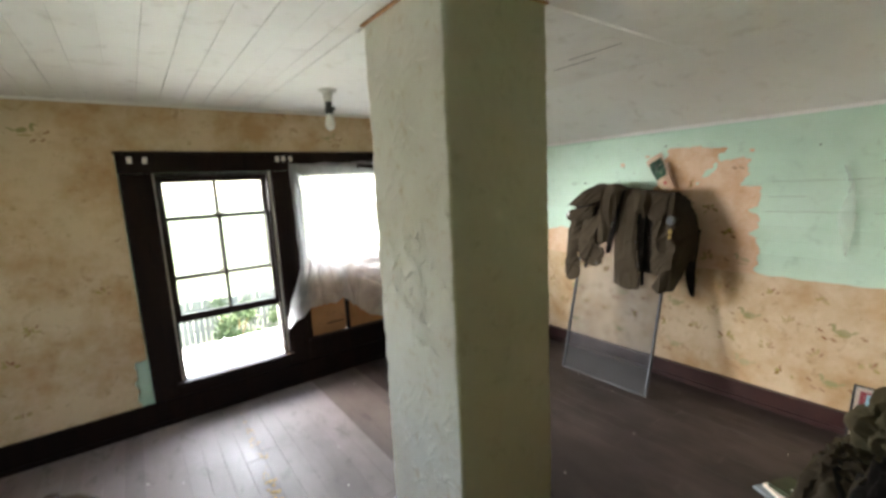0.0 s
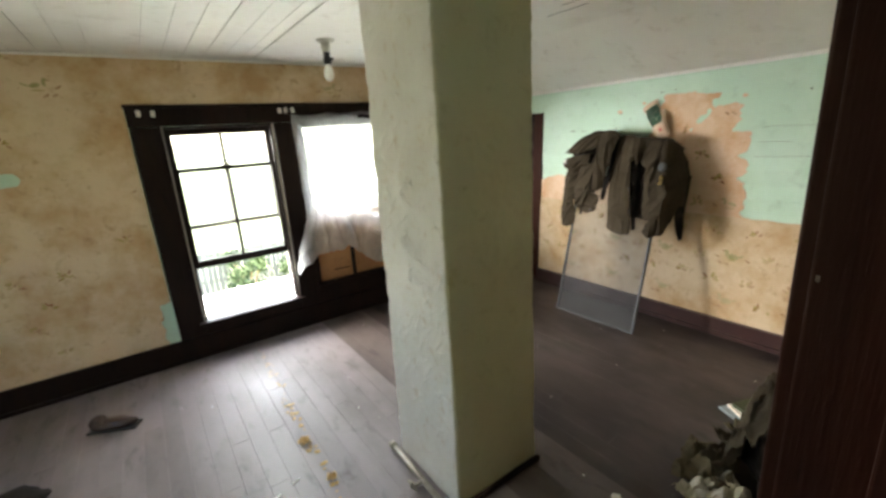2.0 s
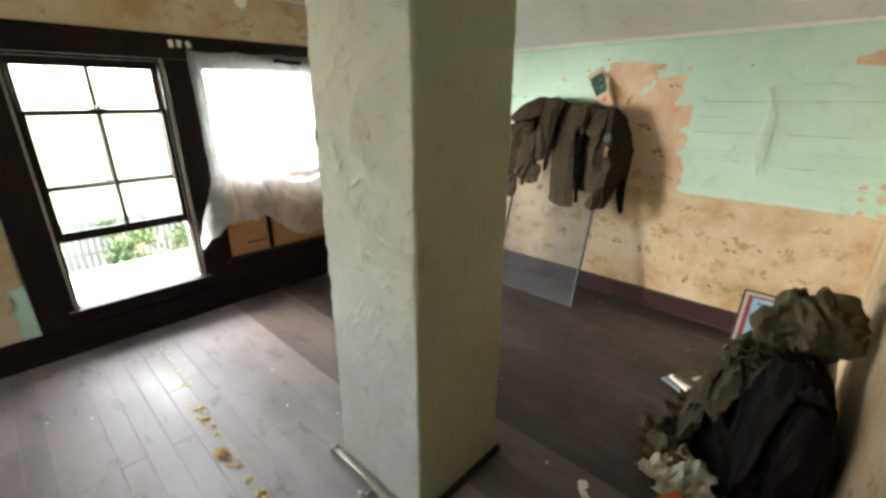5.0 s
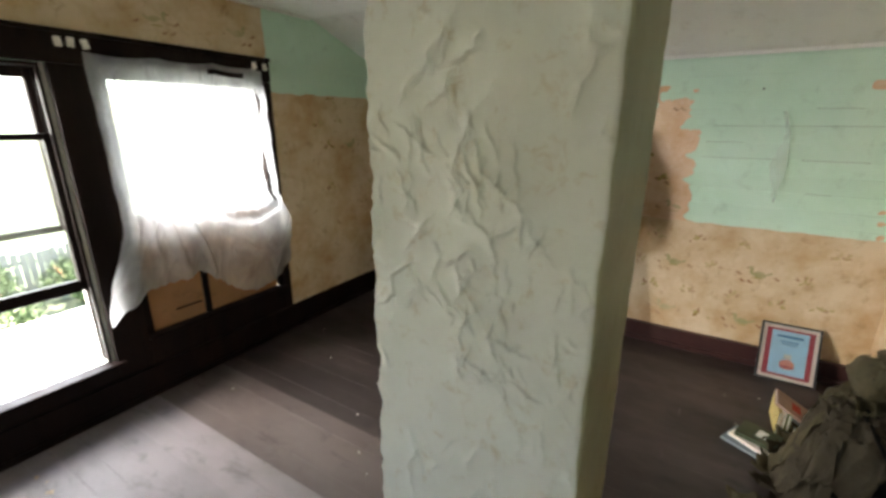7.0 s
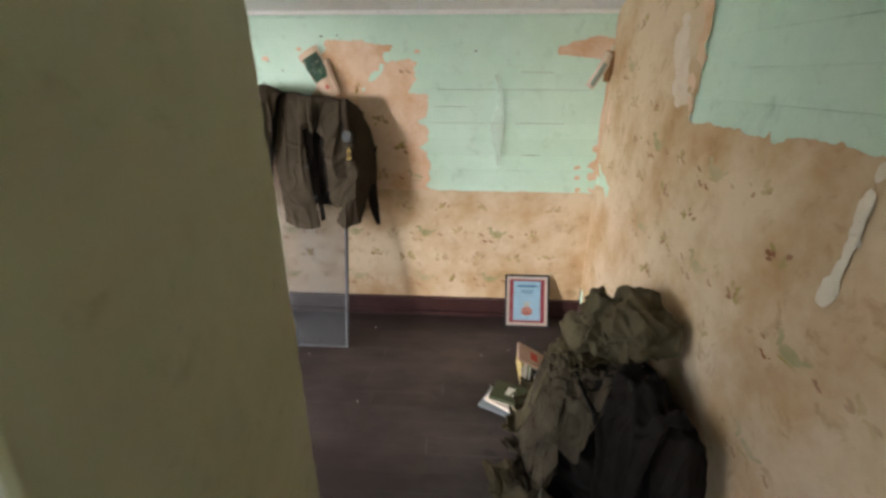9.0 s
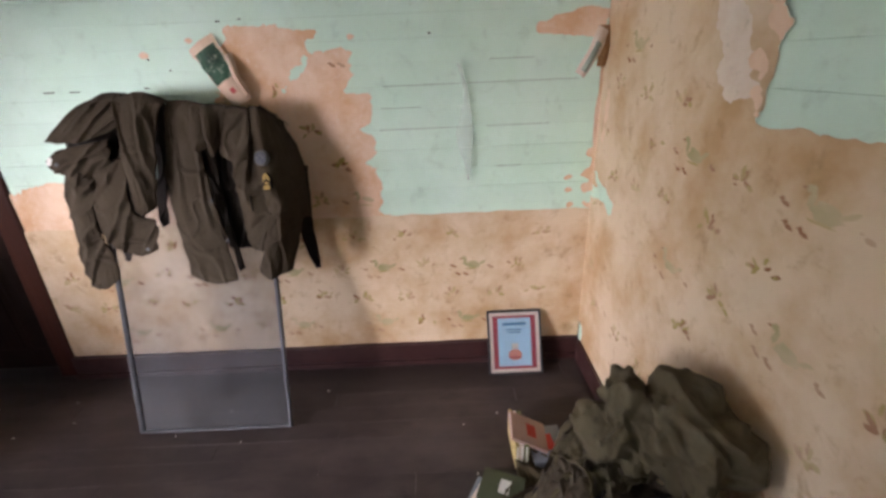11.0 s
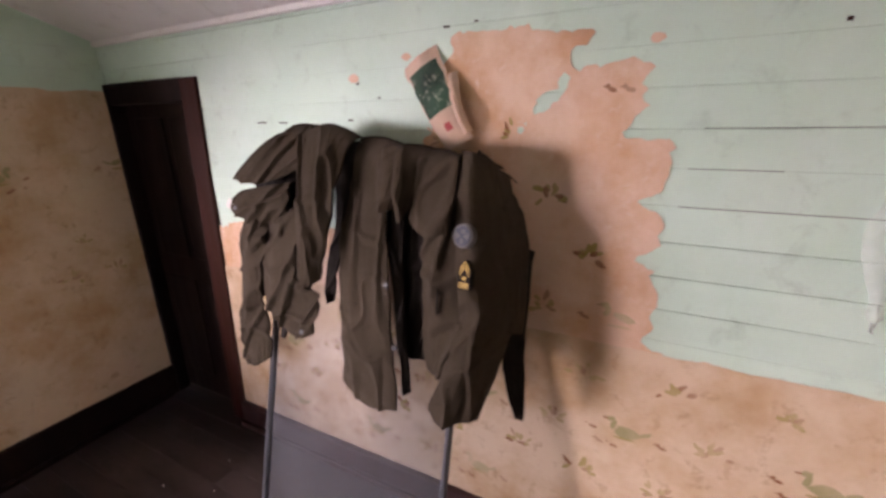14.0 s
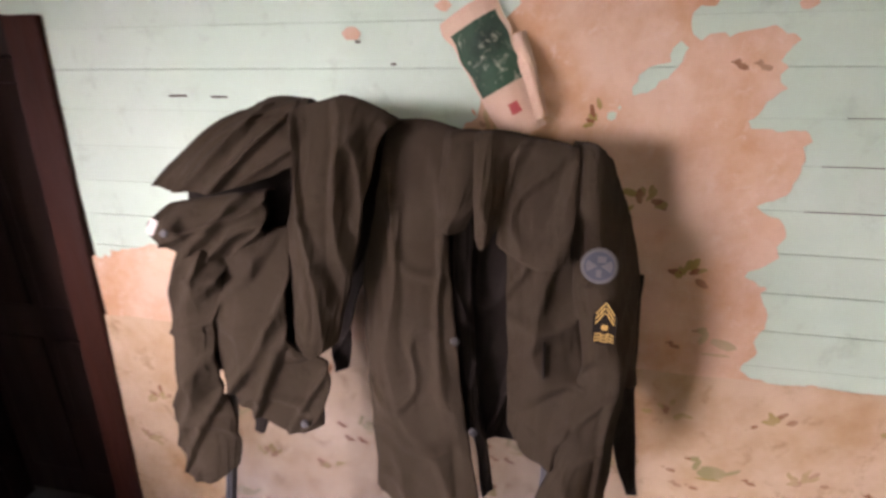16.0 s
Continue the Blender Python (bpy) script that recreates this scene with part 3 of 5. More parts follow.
def sheet(u, v):
    i = max(k for k in range(len(HEM) - 1) if HEM[k][0] <= u or k == 0)
    bottom = HEM[i][1] + (HEM[i + 1][1] - HEM[i][1]) * eased((u - HEM[i][0]) / (HEM[i + 1][0] - HEM[i][0])) + 0.03 * n2(u, 0, 9, 2) + 0.012 * n2(u, 0, 34, 3)
    top = 1.757 + 0.02 * u - 0.012 * abs(math.sin(u * 9.5)) - 0.3 * max(0, u - 0.93)
    z = top + (bottom - top) * v
    w = v ** 1.6
    folds = 0.006 * math.sin(u * 30 + 6 * v + 3 * n2(u, v, 3, 1)) * (0.25 + w) + 0.03 * w * n2(u, v * 0.6, 5, 7) + 0.008 * n2(u * 3, v, 6, 5)
    folds += 0.014 * w * max(0, 1 - abs(n2(u - v * 0.35, v * 0.25, 5, 12)) * 2.5) + 0.008 * max(0, 1 - abs(n2(u + v * 0.5, v * 0.4, 13, 14)) * 5)
    crease = 0.0
    for u0, v0, u1, v1, h in ((0.08, 0.06, 0.52, 0.66, 0.070), (0.20, 0.14, 0.44, 0.60, 0.030), (0.04, 0.02, 0.24, 0.40, 0.030), (0.52, 0.66, 0.99, 0.62, 0.075), (0.34, 0.70, 0.46, 0.95, 0.045),
                              (0.22, 0.66, 0.30, 0.95, 0.040), (0.14, 0.68, 0.17, 0.93, 0.035), (0.55, 0.74, 0.88, 0.84, 0.035), (0.96, 0.10, 0.80, 0.50, 0.030), (0.05, 0.10, 0.08, 0.95, 0.035)):
        dx, dy = u1 - u0, v1 - v0
        k = max(0, min(1, ((u - u0) * dx + (v - v0) * dy) / (dx * dx + dy * dy)))
        away = math.hypot(u - u0 - dx * k, v - v0 - dy * k) + 0.010 * n2(u, v, 8, 8)
        crease += h * max(0, 1 - abs(away) / 0.030) * math.sin(0.3 + 2.6 * k)
    belly = 0.055 * eased((u - 0.38) / 0.5) * math.exp(-((z - 0.80) / 0.20) ** 2)
    x = 1.240 + 0.905 * u - 0.135 * math.exp(-(u / 0.09) ** 2) * eased((1.0 - z) / 0.5) + 0.055 * eased((u - 0.6) / 0.4) * eased((1.05 - z) / 0.25)
    x += 0.010 * n2(u * 2, v * 3, 4, 9)
    return Vector((x, YW - 0.036 - 0.028 * math.sin(min(v, 0.9) * 3.0) - crease * 0.6 - abs(folds) * 0.7 - belly, z))


def torn(u, v):
    """Long slits ripped near one edge of the sheet."""
    return (abs(u - 0.925 + 0.02 * n2(0, v, 9, 4)) < 0.014 * math.sin(max(0, min(1, (v - 0.08) / 0.20)) * math.pi)
            or abs(u - 0.925 - 0.06 * (v - 0.4) + 0.02 * n2(0, v, 11, 6)) < 0.022 * math.sin(max(0, min(1, (v - 0.34) / 0.28)) * math.pi)
            or abs(v - 0.03) < 0.008 and 0.62 < u < 0.86)


poly = grid_mesh("plastic_sheet", sheet, 170, 150)
bm = bmesh.new()
bm.from_mesh(poly)
bm.faces.ensure_lookup_table()
gone = [f for f in bm.faces if torn((f.index // 150 + 0.5) / 170, (f.index % 150 + 0.5) / 150)]
bmesh.ops.delete(bm, geom=gone, context="FACES")
bm.to_mesh(poly)
bm.free()
mesh_part("plastic_sheet", poly, M_POLY, None, "", True)
tagged(bpy.data.objects["plastic_sheet"], "milky crumpled plastic sheet tacked over the window, slit at one edge", "plastic sheet")

# ---- skirting ----
def skirting(name, lo, hi, mat=M_TRIM, label="dark painted skirting board"):
    tagged(part(name, box(lo, hi, 0.004), mat), label, "baseboard", kind="structure")


skirting("baseboard", (XL, YW - 0.026, 0), (XW - 0.013, YW + 0.003, 0.168))
skirting("baseboard", (XW - 0.03, YR, 0), (XW + 0.012, DOOR[0] + 0.048, 0.125), M_BASE, "dark maroon painted skirting board")
skirting("shoe_moulding", (XW - 0.05, YR, 0), (XW - 0.031, DOOR[0] + 0.046, 0.03), M_BASE, "dark maroon shoe moulding at the floor")
skirting("shoe_moulding", (XL, YW - 0.044, 0), (XW - 0.05, YW - 0.027, 0.028), M_TRIM, "dark shoe moulding at the floor")
skirting("baseboard", (J + 0.118, YR - 0.01, 0), (XW - 0.052, YR + 0.02, 0.125), M_BASE, "dark maroon painted skirting board")
skirting("cornice", (XW - 0.02, YR, ZK - 0.012), (XW + 0.01, YW - 0.004, ZK + 0.008), M_CEIL, "thin white strip at the ceiling edge")
skirting("cornice", (XL, YW - 0.016, ZC - 0.016), (XF - 0.02, YW + 0.003, ZC - 0.001), M_CEIL, "thin white strip at the ceiling edge")

# ---- torn wallpaper over the boards ----
def seg(u, v, a, b, r):
    """How far inside a rounded stroke from a to b."""
    p, d = Vector((u - a[0], v - a[1])), Vector((b[0] - a[0], b[1] - a[1]))
    k = max(0, min(1, p.dot(d) / d.length_squared))
    return r - (p - d * k).length


def quad(u, v, pts):
    """How far inside a convex four-sided patch, its corners running anticlockwise in (-u, v)."""
    best = 9.0
    for (ax, ay), (bx, by) in zip(pts, pts[1:] + pts[:1]):
        ex, ey = bx - ax, by - ay
        best = min(best, ((u - ax) * ey - (v - ay) * ex) / math.hypot(ex, ey))
    return best


def rag(u, v, s=1.0):
    return s * (0.012 * n2(u, v, 9, 1) + 0.022 * n2(u * 0.35, v, 30, 2) + 0.012 * n2(u, v, 62, 3))


def east_paper(u, v):
    r = rag(u, v)
    teeth = 0.012 * n2(0.2, v, 16, 5) - 0.050 * math.exp(-((v - 1.13) / 0.022) ** 2) - 0.050 * math.exp(-((v - 1.28) / 0.020) ** 2)
    f = 0.872 - v + 0.35 * rag(u, v) + 0.006 * (u - 1)
    f = max(f, min(u - 1.068 + teeth, 2.62 - u, 1.10 - v) + r)
    f = max(f, min(u - 1.070 + teeth, 1.74 - u, 1.435 - v) + r)
    f = max(f, quad(u, v, ((1.74, 1.40), (1.46, 1.42), (1.25, 1.690), (1.645, 1.700))) + 1.3 * r)
    f = max(f, quad(u, v, ((1.54, 1.38), (1.19, 1.42), (1.112, 1.604), (1.29, 1.597))) + 1.3 * r)
    f = max(f, seg(u, v, (1.124, 1.655), (1.13, 1.655), 0.012) + 0.3 * r, seg(u, v, (1.79, 1.665), (1.80, 1.665), 0.012) + 0.3 * r)
    f = max(f, min(u - 2.56, 1.06 + 0.25 * (2.75 - u) * (u < 2.75) - v) + r)
    f = max(f, max(quad(u, v, ((0.30, 1.628), (0.06, 1.612), (0.06, 1.715), (0.14, 1.728), (0.29, 1.690))), seg(u, v, (0.28, 1.657), (0.335, 1.656), 0.024)) + 0.6 * r, min(0.075 + 0.02 * n2(0, v, 8, 4) - u, 1.55 - v, v - 0.80))
    for k, (a, b, z) in enumerate(((0.06, 0.085, 1.135), (0.06, 0.10, 1.035), (0.165, 0.18, 1.025), (0.06, 0.09, 0.96), (0.16, 0.175, 0.96), (0.06, 0.075, 0.895), (0.155, 0.165, 0.89))):
        f = max(f, seg(u, v, (a, z), (b, z), 0.024 if b < 0.15 else 0.015) + 0.7 * r)
    f = max(f, seg(u, v, (1.985, 1.615), (2.0, 1.615), 0.012) + 0.3 * r)
    hole = seg(u, v, (0.0, 0.93), (0.07, 0.92), 0.028) + 0.3 * r
    return min(f, -hole, DOOR[0] - 0.032 + DOOR_LEAN * (DOOR[2] - v) - u, v - 0.126)


def south_paper(u, v):
    r = rag(u, v)
    green = min(2.41 - u - 0.05 * n2(0.3, v, 14, 2), v - 1.385 + 0.35 * r) + r
    patch = max(seg(u, v, (3.17, 0.935), (3.30, 0.99), 0.028), seg(u, v, (3.24, 0.96), (3.38, 0.955), 0.03), seg(u, v, (3.30, 0.99), (3.36, 1.05), 0.012)) + 0.9 * r
    low = min(u - 3.335 + 0.05 * n2(0, v, 10, 3), 0.22 - v) + 0.5 * r
    return min(-green, -patch, -low, u - (J + 0.118), v - 0.126)


def north_paper(u, v):
    r = rag(u, v)
    green = min(u - 2.215 + 0.3 * r, v - 1.645 + 0.5 * r)
    g2 = seg(u, v, (-0.62, 1.43), (-0.42, 1.43), 0.035) + 0.9 * r
    g3 = min(u - 0.12 + r, 0.47 - v + r, 0.2 - u)
    wind = min(u - 0.192, 2.222 - u, 1.842 - v)
    return min(-green, -g2, -g3, -wind, v - 0.169)


def bulge(u, v):
    return 0.0035 + 0.0025 * n2(u, v, 5, 6) + 0.0012 * n2(u, v, 21, 7)


SHEETS = (("wall_east", lambda u, v: min(east_paper(u, v), 0.869 + 0.2 * rag(u, v) - v), lambda u, v: (XW - bulge(u, v), u, v), YR, DOOR[0] + 0.06, 0.12, ZK),
          ("wall_south", south_paper, lambda u, v: (u, YR + bulge(u, v), v), J, XW, 0.12, ZC),
          ("wall_north", north_paper, lambda u, v: (u, YW - bulge(u, v), v), XL, XW, 0.165, ZC))
papers = {}
for wname, f, place, a, b, c, d in SHEETS:
    def clip(u, v, f=f, wname=wname):
        g = f(u, v)
        if wname != "wall_east":
            g = min(g, ZK + (XW - u) * (ZC - ZK) / (XW - XF) - v)
        return g
    ob = mesh_part("wallpaper", sheet_mesh("wallpaper", clip, place, a, b, c, d, 0.014), M_PAPER, None, "", True)
    papers[wname] = tagged(ob, "faded tan wallpaper with ducks and sprigs, torn away in places", "wallpaper")


upper = sheet_mesh("older_wallpaper", lambda u, v: min(east_paper(u, v), v - 0.866 - 0.2 * rag(u, v), u - 0.6, 1.95 + 9 * max(0, 1.2 - v) - u), lambda u, v: (XW - 0.7 * bulge(u, v), u, v), YR, DOOR[0], 0.80, ZK, 0.012)
papers["older"] = tagged(mesh_part("older_wallpaper", upper, M_PAPER_OLD, None, "", True), "older orange-tan wallpaper layer with ragged torn edges", "wallpaper")

stubs = sheet_mesh("wallpaper_scraps", lambda u, v: min(east_paper(u, v), v - 0.866 - 0.2 * rag(u, v), max(0.59 - u, min(u - 1.96, v - 1.3))), lambda u, v: (XW - 0.7 * bulge(u, v), u, v), YR, 2.1, 0.80, ZK, 0.012)
tagged(mesh_part("wallpaper_scraps", stubs, M_PAPER_OLD, None, "", True), "orange-tan scraps of old wallpaper left on green boards", "wallpaper scraps", kind="stuff")


def south_scraps(u, v):
    f = -1.0
    for k in range(9):
        z = 1.42 + k * 0.075
        f = max(f, seg(u, v, (2.425 + 0.02 * math.sin(k * 2.3), z), (2.44 + 0.025 * math.sin(k * 1.7), z + 0.02), 0.018 + 0.012 * abs(math.sin(k * 5.1))))
    return min(max(f + 0.9 * rag(u, v), seg(u, v, (3.30, 1.40), (3.32, 1.20), 0.02) + rag(u, v)), ZK + (XW - u) * (ZC - ZK) / (XW - XF) - v)


def south_pale(u, v):
    return max(seg(u, v, (2.50, 1.46), (2.58, 1.62), 0.06), seg(u, v, (2.56, 1.62), (2.60, 1.72), 0.03)) + 1.6 * rag(u, v)


me = sheet_mesh("wallpaper_scraps", south_scraps, lambda u, v: (u, YR + 0.004 + bulge(u, v), v), 2.3, XW, 1.1, ZC, 0.009)
tagged(mesh_part("wallpaper_scraps", me, M_PAPER_OLD, None, "", True), "orange-brown scraps of older wallpaper along a torn edge", "wallpaper scraps", kind="stuff")
M_LINING = layered("pale_lining_paper", (0.66, 0.56, 0.46), (0.58, 0.44, 0.34), (0.42, 0.36, 0.26), 0.9, 6.0, 70, bumps=0.25, spec=0.2)
me = sheet_mesh("lining_paper", south_pale, lambda u, v: (u, YR + 0.0025 + bulge(u, v), v), 2.35, 2.75, 1.3, 1.85, 0.009)
tagged(mesh_part("lining_paper", me, M_LINING, None, "", True), "pale patch of bare lining paper on the wall", "wallpaper")

def south_strip(u, v):
    return max(seg(u, v, (1.655, 1.36), (1.665, 1.12), 0.012 + 0.04 * max(0, v - 1.28)), seg(u, v, (1.665, 1.12), (1.675, 1.08), 0.017)) + 0.5 * rag(u, v)


M_PALE = layered("pale_torn_paper", (0.70, 0.64, 0.54), (0.62, 0.53, 0.42), (0.50, 0.42, 0.32), 0.9, 7.0, 80, bumps=0.25, spec=0.2)
me = sheet_mesh("wallpaper_strip", south_strip, lambda u, v: (u, YR + 0.006 + bulge(u, v) + 0.006 * n2(u, v, 12, 4), v), 1.55, 1.80, 1.0, 1.45, 0.006)
tagged(mesh_part("wallpaper_strip", me, M_PALE, None, "", True), "pale torn edge strip of peeling wallpaper", "wallpaper strip")

# printed ducks and sprigs, faded
def faded(name, colour):
    m, t, b = nodes_of(name, 0.9)
    v = coords(t)
    k = ramp(t, tex_noise(t, v, 5.0, 5), 0.34, 0.60, (0.35,) * 3 + (1,), (1.0,) * 3 + (1,))
    t.links.new(mixed(t, k, (0.60, 0.45, 0.30), colour), b.inputs["Base Color"])
    return m


M_DUCK, M_CHICK, M_LEAF = faded("print_olive", (0.31, 0.28, 0.13)), faded("print_brown", (0.25, 0.10, 0.04)), faded("print_green", (0.32, 0.25, 0.07))


def motif_shapes(u, v, kind, rnd):
    """Ellipses (centre, half sizes, turn, ink) that make up one printed motif."""
    if kind == 0:
        yield (u, v, 0.036, 0.016, 0.08, 0)
        yield (u - 0.006, v + 0.010, 0.030, 0.012, 0.25, 0)
        yield (u + 0.038, v + 0.022, 0.008, 0.019, 0.25, 0)
        yield (u + 0.045, v + 0.041, 0.012, 0.009, -0.2, 0)
        yield (u + 0.060, v + 0.039, 0.008, 0.003, -0.1, 1)
        yield (u - 0.048, v + 0.012, 0.020, 0.006, -0.5, 0)
        yield (u + 0.004, v - 0.019, 0.034, 0.0035, 0.0, 2)
        for du, dv in ((0.095, -0.005), (0.072, -0.050), (0.032, -0.052), (-0.095, -0.015)):
            yield (u + du, v + dv, 0.012, 0.0055, 0.2, 1)
            yield (u + du + 0.011, v + dv + 0.008, 0.006, 0.006, 0, 1)
            yield (u + du + 0.019, v + dv + 0.008, 0.004, 0.002, 0, 1)
    else:
        for k in range(11):
            a = rnd.uniform(-0.6, 3.6)
            d = rnd.uniform(0.012, 0.048)
            yield (u + math.cos(a) * d, v + math.sin(a) * d * 0.8, rnd.uniform(0.008, 0.017), rnd.uniform(0.004, 0.008), a + rnd.uniform(-0.4, 0.4), 2 if k % 3 else 1)


def motifs(wname, f, place, a, b, c, d):
    rnd = random.Random(len(wname) * 7 + 3)
    lists = [([], []) for _ in range(3)]
    row, v = 0, c + 0.14
    while v < d:
        u, k = a + 0.14 + (row % 2) * 0.11, row if row % 2 == 0 else 1
        while u < b:
            lost = rnd.random() < {"wall_north": 0.82, "wall_south": 0.30, "older": 0.3}.get(wname, 0.12)
            for eu, ev, ra, rb, tw, ink in motif_shapes(u + rnd.uniform(-0.02, 0.02), v + rnd.uniform(-0.015, 0.015), k % 2, rnd):
                if rnd.random() < 0.12 or lost:
                    continue
                ring = []
                for q in range(12):
                    an = q * math.tau / 12
                    rr = 1 + 0.18 * rnd.uniform(-1, 1)
                    p, w = ra * math.cos(an) * rr, rb * math.sin(an) * rr
                    ring.append((eu + p * math.cos(tw) - w * math.sin(tw), ev + p * math.sin(tw) + w * math.cos(tw)))
                if min(f(*r) for r in ring) > 0.004:
                    vs, fs = lists[ink]
                    i0 = len(vs)
                    for r in ring:
                        x, y, z = place(*r)
                        vs.append((x - (0.002 if wname == "wall_east" else 0), y + {"wall_south": 0.0022, "wall_north": -0.002}.get(wname, 0), z))
                    fs.append(list(range(i0, i0 + 12)))
            u += 0.225
            k += 1 if row % 2 == 0 else 2
        v += 0.165
        row += 1
    for (vs, fs), mat, nm in zip(lists, (M_DUCK, M_CHICK, M_LEAF), ("duck_print", "duckling_print", "sprig_print")):
        me = bpy.data.meshes.new(nm)
        me.from_pydata(vs, [], fs)
        tagged(mesh_part(nm, me, mat, papers[wname]), kind="stuff")


for s in SHEETS:
    motifs(*s)
motifs("older", lambda u, v: min(east_paper(u, v), v - 0.9), lambda u, v: (XW - 0.0012 - 0.7 * bulge(u, v), u, v), 1.0, 1.8, 0.80, ZK)

# ---- ceiling bulb ----
def lathe(profile, at, seg=24):
    bm = bmesh.new()
    rings = [[bm.verts.new((at[0] + r * math.cos(k * math.tau / seg), at[1] + r * math.sin(k * math.tau / seg), at[2] + z)) for k in range(seg)] for r, z in profile]
    for a, b in zip(rings, rings[1:]):
        for k in range(seg):
            bm.faces.new((a[k], a[(k + 1) % seg], b[(k + 1) % seg], b[k]))
    bm.faces.new(rings[0][::-1]), bm.faces.new(rings[-1])
    bmesh.ops.recalc_face_normals(bm, faces=bm.faces)
    return bm


lamp_at = (1.283, 2.66, ZC)
lamp = empty("ceiling_lamp", lamp_at, label="bare unlit white bulb in a ceiling socket", category="ceiling lamp")
M_CERAMIC = plain("white_porcelain", (0.62, 0.60, 0.55), 0.3)
M_BULB = plain("milky_bulb_glass", (0.82, 0.80, 0.74), 0.15)
part("plate", lathe([(0.02, -0.014), (0.05, -0.012), (0.056, -0.004), (0.056, -0.001)], lamp_at), M_CERAMIC, lamp, smooth=True)
part("socket", lathe([(0.020, -0.072), (0.026, -0.068), (0.028, -0.03), (0.033, -0.0145)], lamp_at), M_CERAMIC, lamp, smooth=True)
part("adapter", lathe([(0.019, -0.142), (0.024, -0.138), (0.024, -0.105), (0.019, -0.10), (0.021, -0.073)], lamp_at), M_BLACK, lamp, "black screw-in socket adapter", True)
part("adapter_switch", box((1.303, 2.652, ZC - 0.118), (1.322, 2.668, ZC - 0.100), 0.003), M_BLACK, lamp)
part("bulb", lathe([(0.006, -0.240), (0.018, -0.235), (0.027, -0.222), (0.031, -0.205), (0.029, -0.185), (0.022, -0.160), (0.018, -0.143)], lamp_at), M_BULB, lamp, "milky white bulb", True)

# ---- storm window leaning on the far wall ----
LEAN = math.degrees(math.atan(0.257))
scr = pose(2.935, 1.52, 0, 0, LEAN, 0)
screen = empty("storm_window", (2.95, 1.88, 0), label="dusty aluminium storm window leaning against the wall", category="storm window")
SW, SH = 0.716, 1.40
for lo, hi, nm in (((0, 0, 0.004), (0.018, 0.018, SH), "frame_stile"), ((0, SW - 0.018, 0.004), (0.018, SW, SH), "frame_stile"),
                   ((0, 0.018, 0.004), (0.016, SW - 0.018, 0.014), "frame_rail"), ((0, 0.018, SH - 0.02), (0.016, SW - 0.018, SH), "frame_rail")):
    part(nm, box(lo, hi, 0.003, m=scr), M_METAL, screen)
for y in (0.006, SW - 0.011):
    part("channel", box((-0.004, y, 0.01), (0.0005, y + 0.005, SH - 0.01), m=scr), M_METAL, screen)
part("pane", box((0.008, 0.016, 0.012), (0.011, SW - 0.016, SH - 0.018), m=scr), M_STORM, screen, "hazy dusty pane")


# ---- jackets draped over it ----
def bend(p0, p1, p2, p3, k):
    """Smooth curve from p1 to p2 that heeds its neighbours."""
    return [0.5 * (2 * b + (c - a) * k + (2 * a - 5 * b + 4 * c - d) * k * k + (3 * b - a - 3 * c + d) * k ** 3) for a, b, c, d in zip(p0, p1, p2, p3)]


def along(pts, s):
    x = s * (len(pts) - 1)
    i = min(int(x), len(pts) - 2)
    return bend(pts[max(i - 1, 0)], pts[i], pts[i + 1], pts[min(i + 2, len(pts) - 1)], x - i)


def cloth(name, rows, parent, seed, mat=None, label="", fold=0.010, fine=0.004, slant=0.25, over=True, nu=56, nv=84, thick=0.006, fray=0.004):
    """A hanging piece of wool lofted through rows of (y, z, distance before the frame), with soft creases and a turned top."""
    rows = [r if len(r) < 3 else [r[0], (r[1][0], r[1][1], 0.35 * r[1][2] + 0.65 * max(r[0][2], r[2][2])), r[2]] for r in rows]
    if over:
        rows = [[(y, z - 0.012, d - 0.06) for y, z, d in rows[0]]] + rows

    def front(u, v):
        y, z, d = along([along(r, u) for r in rows], v)
        q, h = y + slant * z, z * 0.30
        long_fold = max(0, 1 - abs(n2(q, h, 11, seed)) * 5.5)
        pull = max(0, 1 - abs(n2(q * 0.7 + z * 0.9, z * 0.5 - q, 8, seed + 3)) * 6.5)
        d += 1.35 * fold * (1.0 * long_fold + 0.9 * n2(q, h, 6, seed + 1)) * min(1, 0.3 + 2.2 * v)
        d += fine * (2.0 * pull + 0.5 * n2(y, z, 19, seed + 5)) + 0.0008 * n2(y, z, 60, seed + 7)
        edge = min(u, 1 - u) * 9
        d -= 0.002 * max(0, 1 - edge) ** 2
        y += fray * n2(z, u, 16, seed + 9)
        z += fray * n2(y, 0.2, 20, seed + 11) * v
        return Vector((2.895 + 0.257 * z - d, y, z))

    vs, fs = [], []
    for side in (0, thick):
        for i in range(nu + 1):
            for j in range(nv + 1):
                p = front(i / nu, j / nv)
                vs.append((p.x + side, p.y, p.z))
    n, k = (nu + 1) * (nv + 1), nv + 1
    for i in range(nu):
        for j in range(nv):
            a = i * k + j
            fs.append((a, a + 1, a + k + 1, a + k))
            fs.append((n + a, n + a + k, n + a + k + 1, n + a + 1))
    for i in range(nu):
        a, b = i * k, i * k + nv
        fs += [(a, a + k, n + a + k, n + a), (b, n + b, n + b + k, b + k)]
    for j in range(nv):
        a, b = j, nu * k + j
        fs += [(a, n + a, n + a + 1, a + 1), (b, b + 1, n + b + 1, n + b)]
    me = bpy.data.meshes.new(name)
    me.from_pydata(vs, [], fs)
    return mesh_part(name, me, mat or M_CLOTH, parent, label, True)


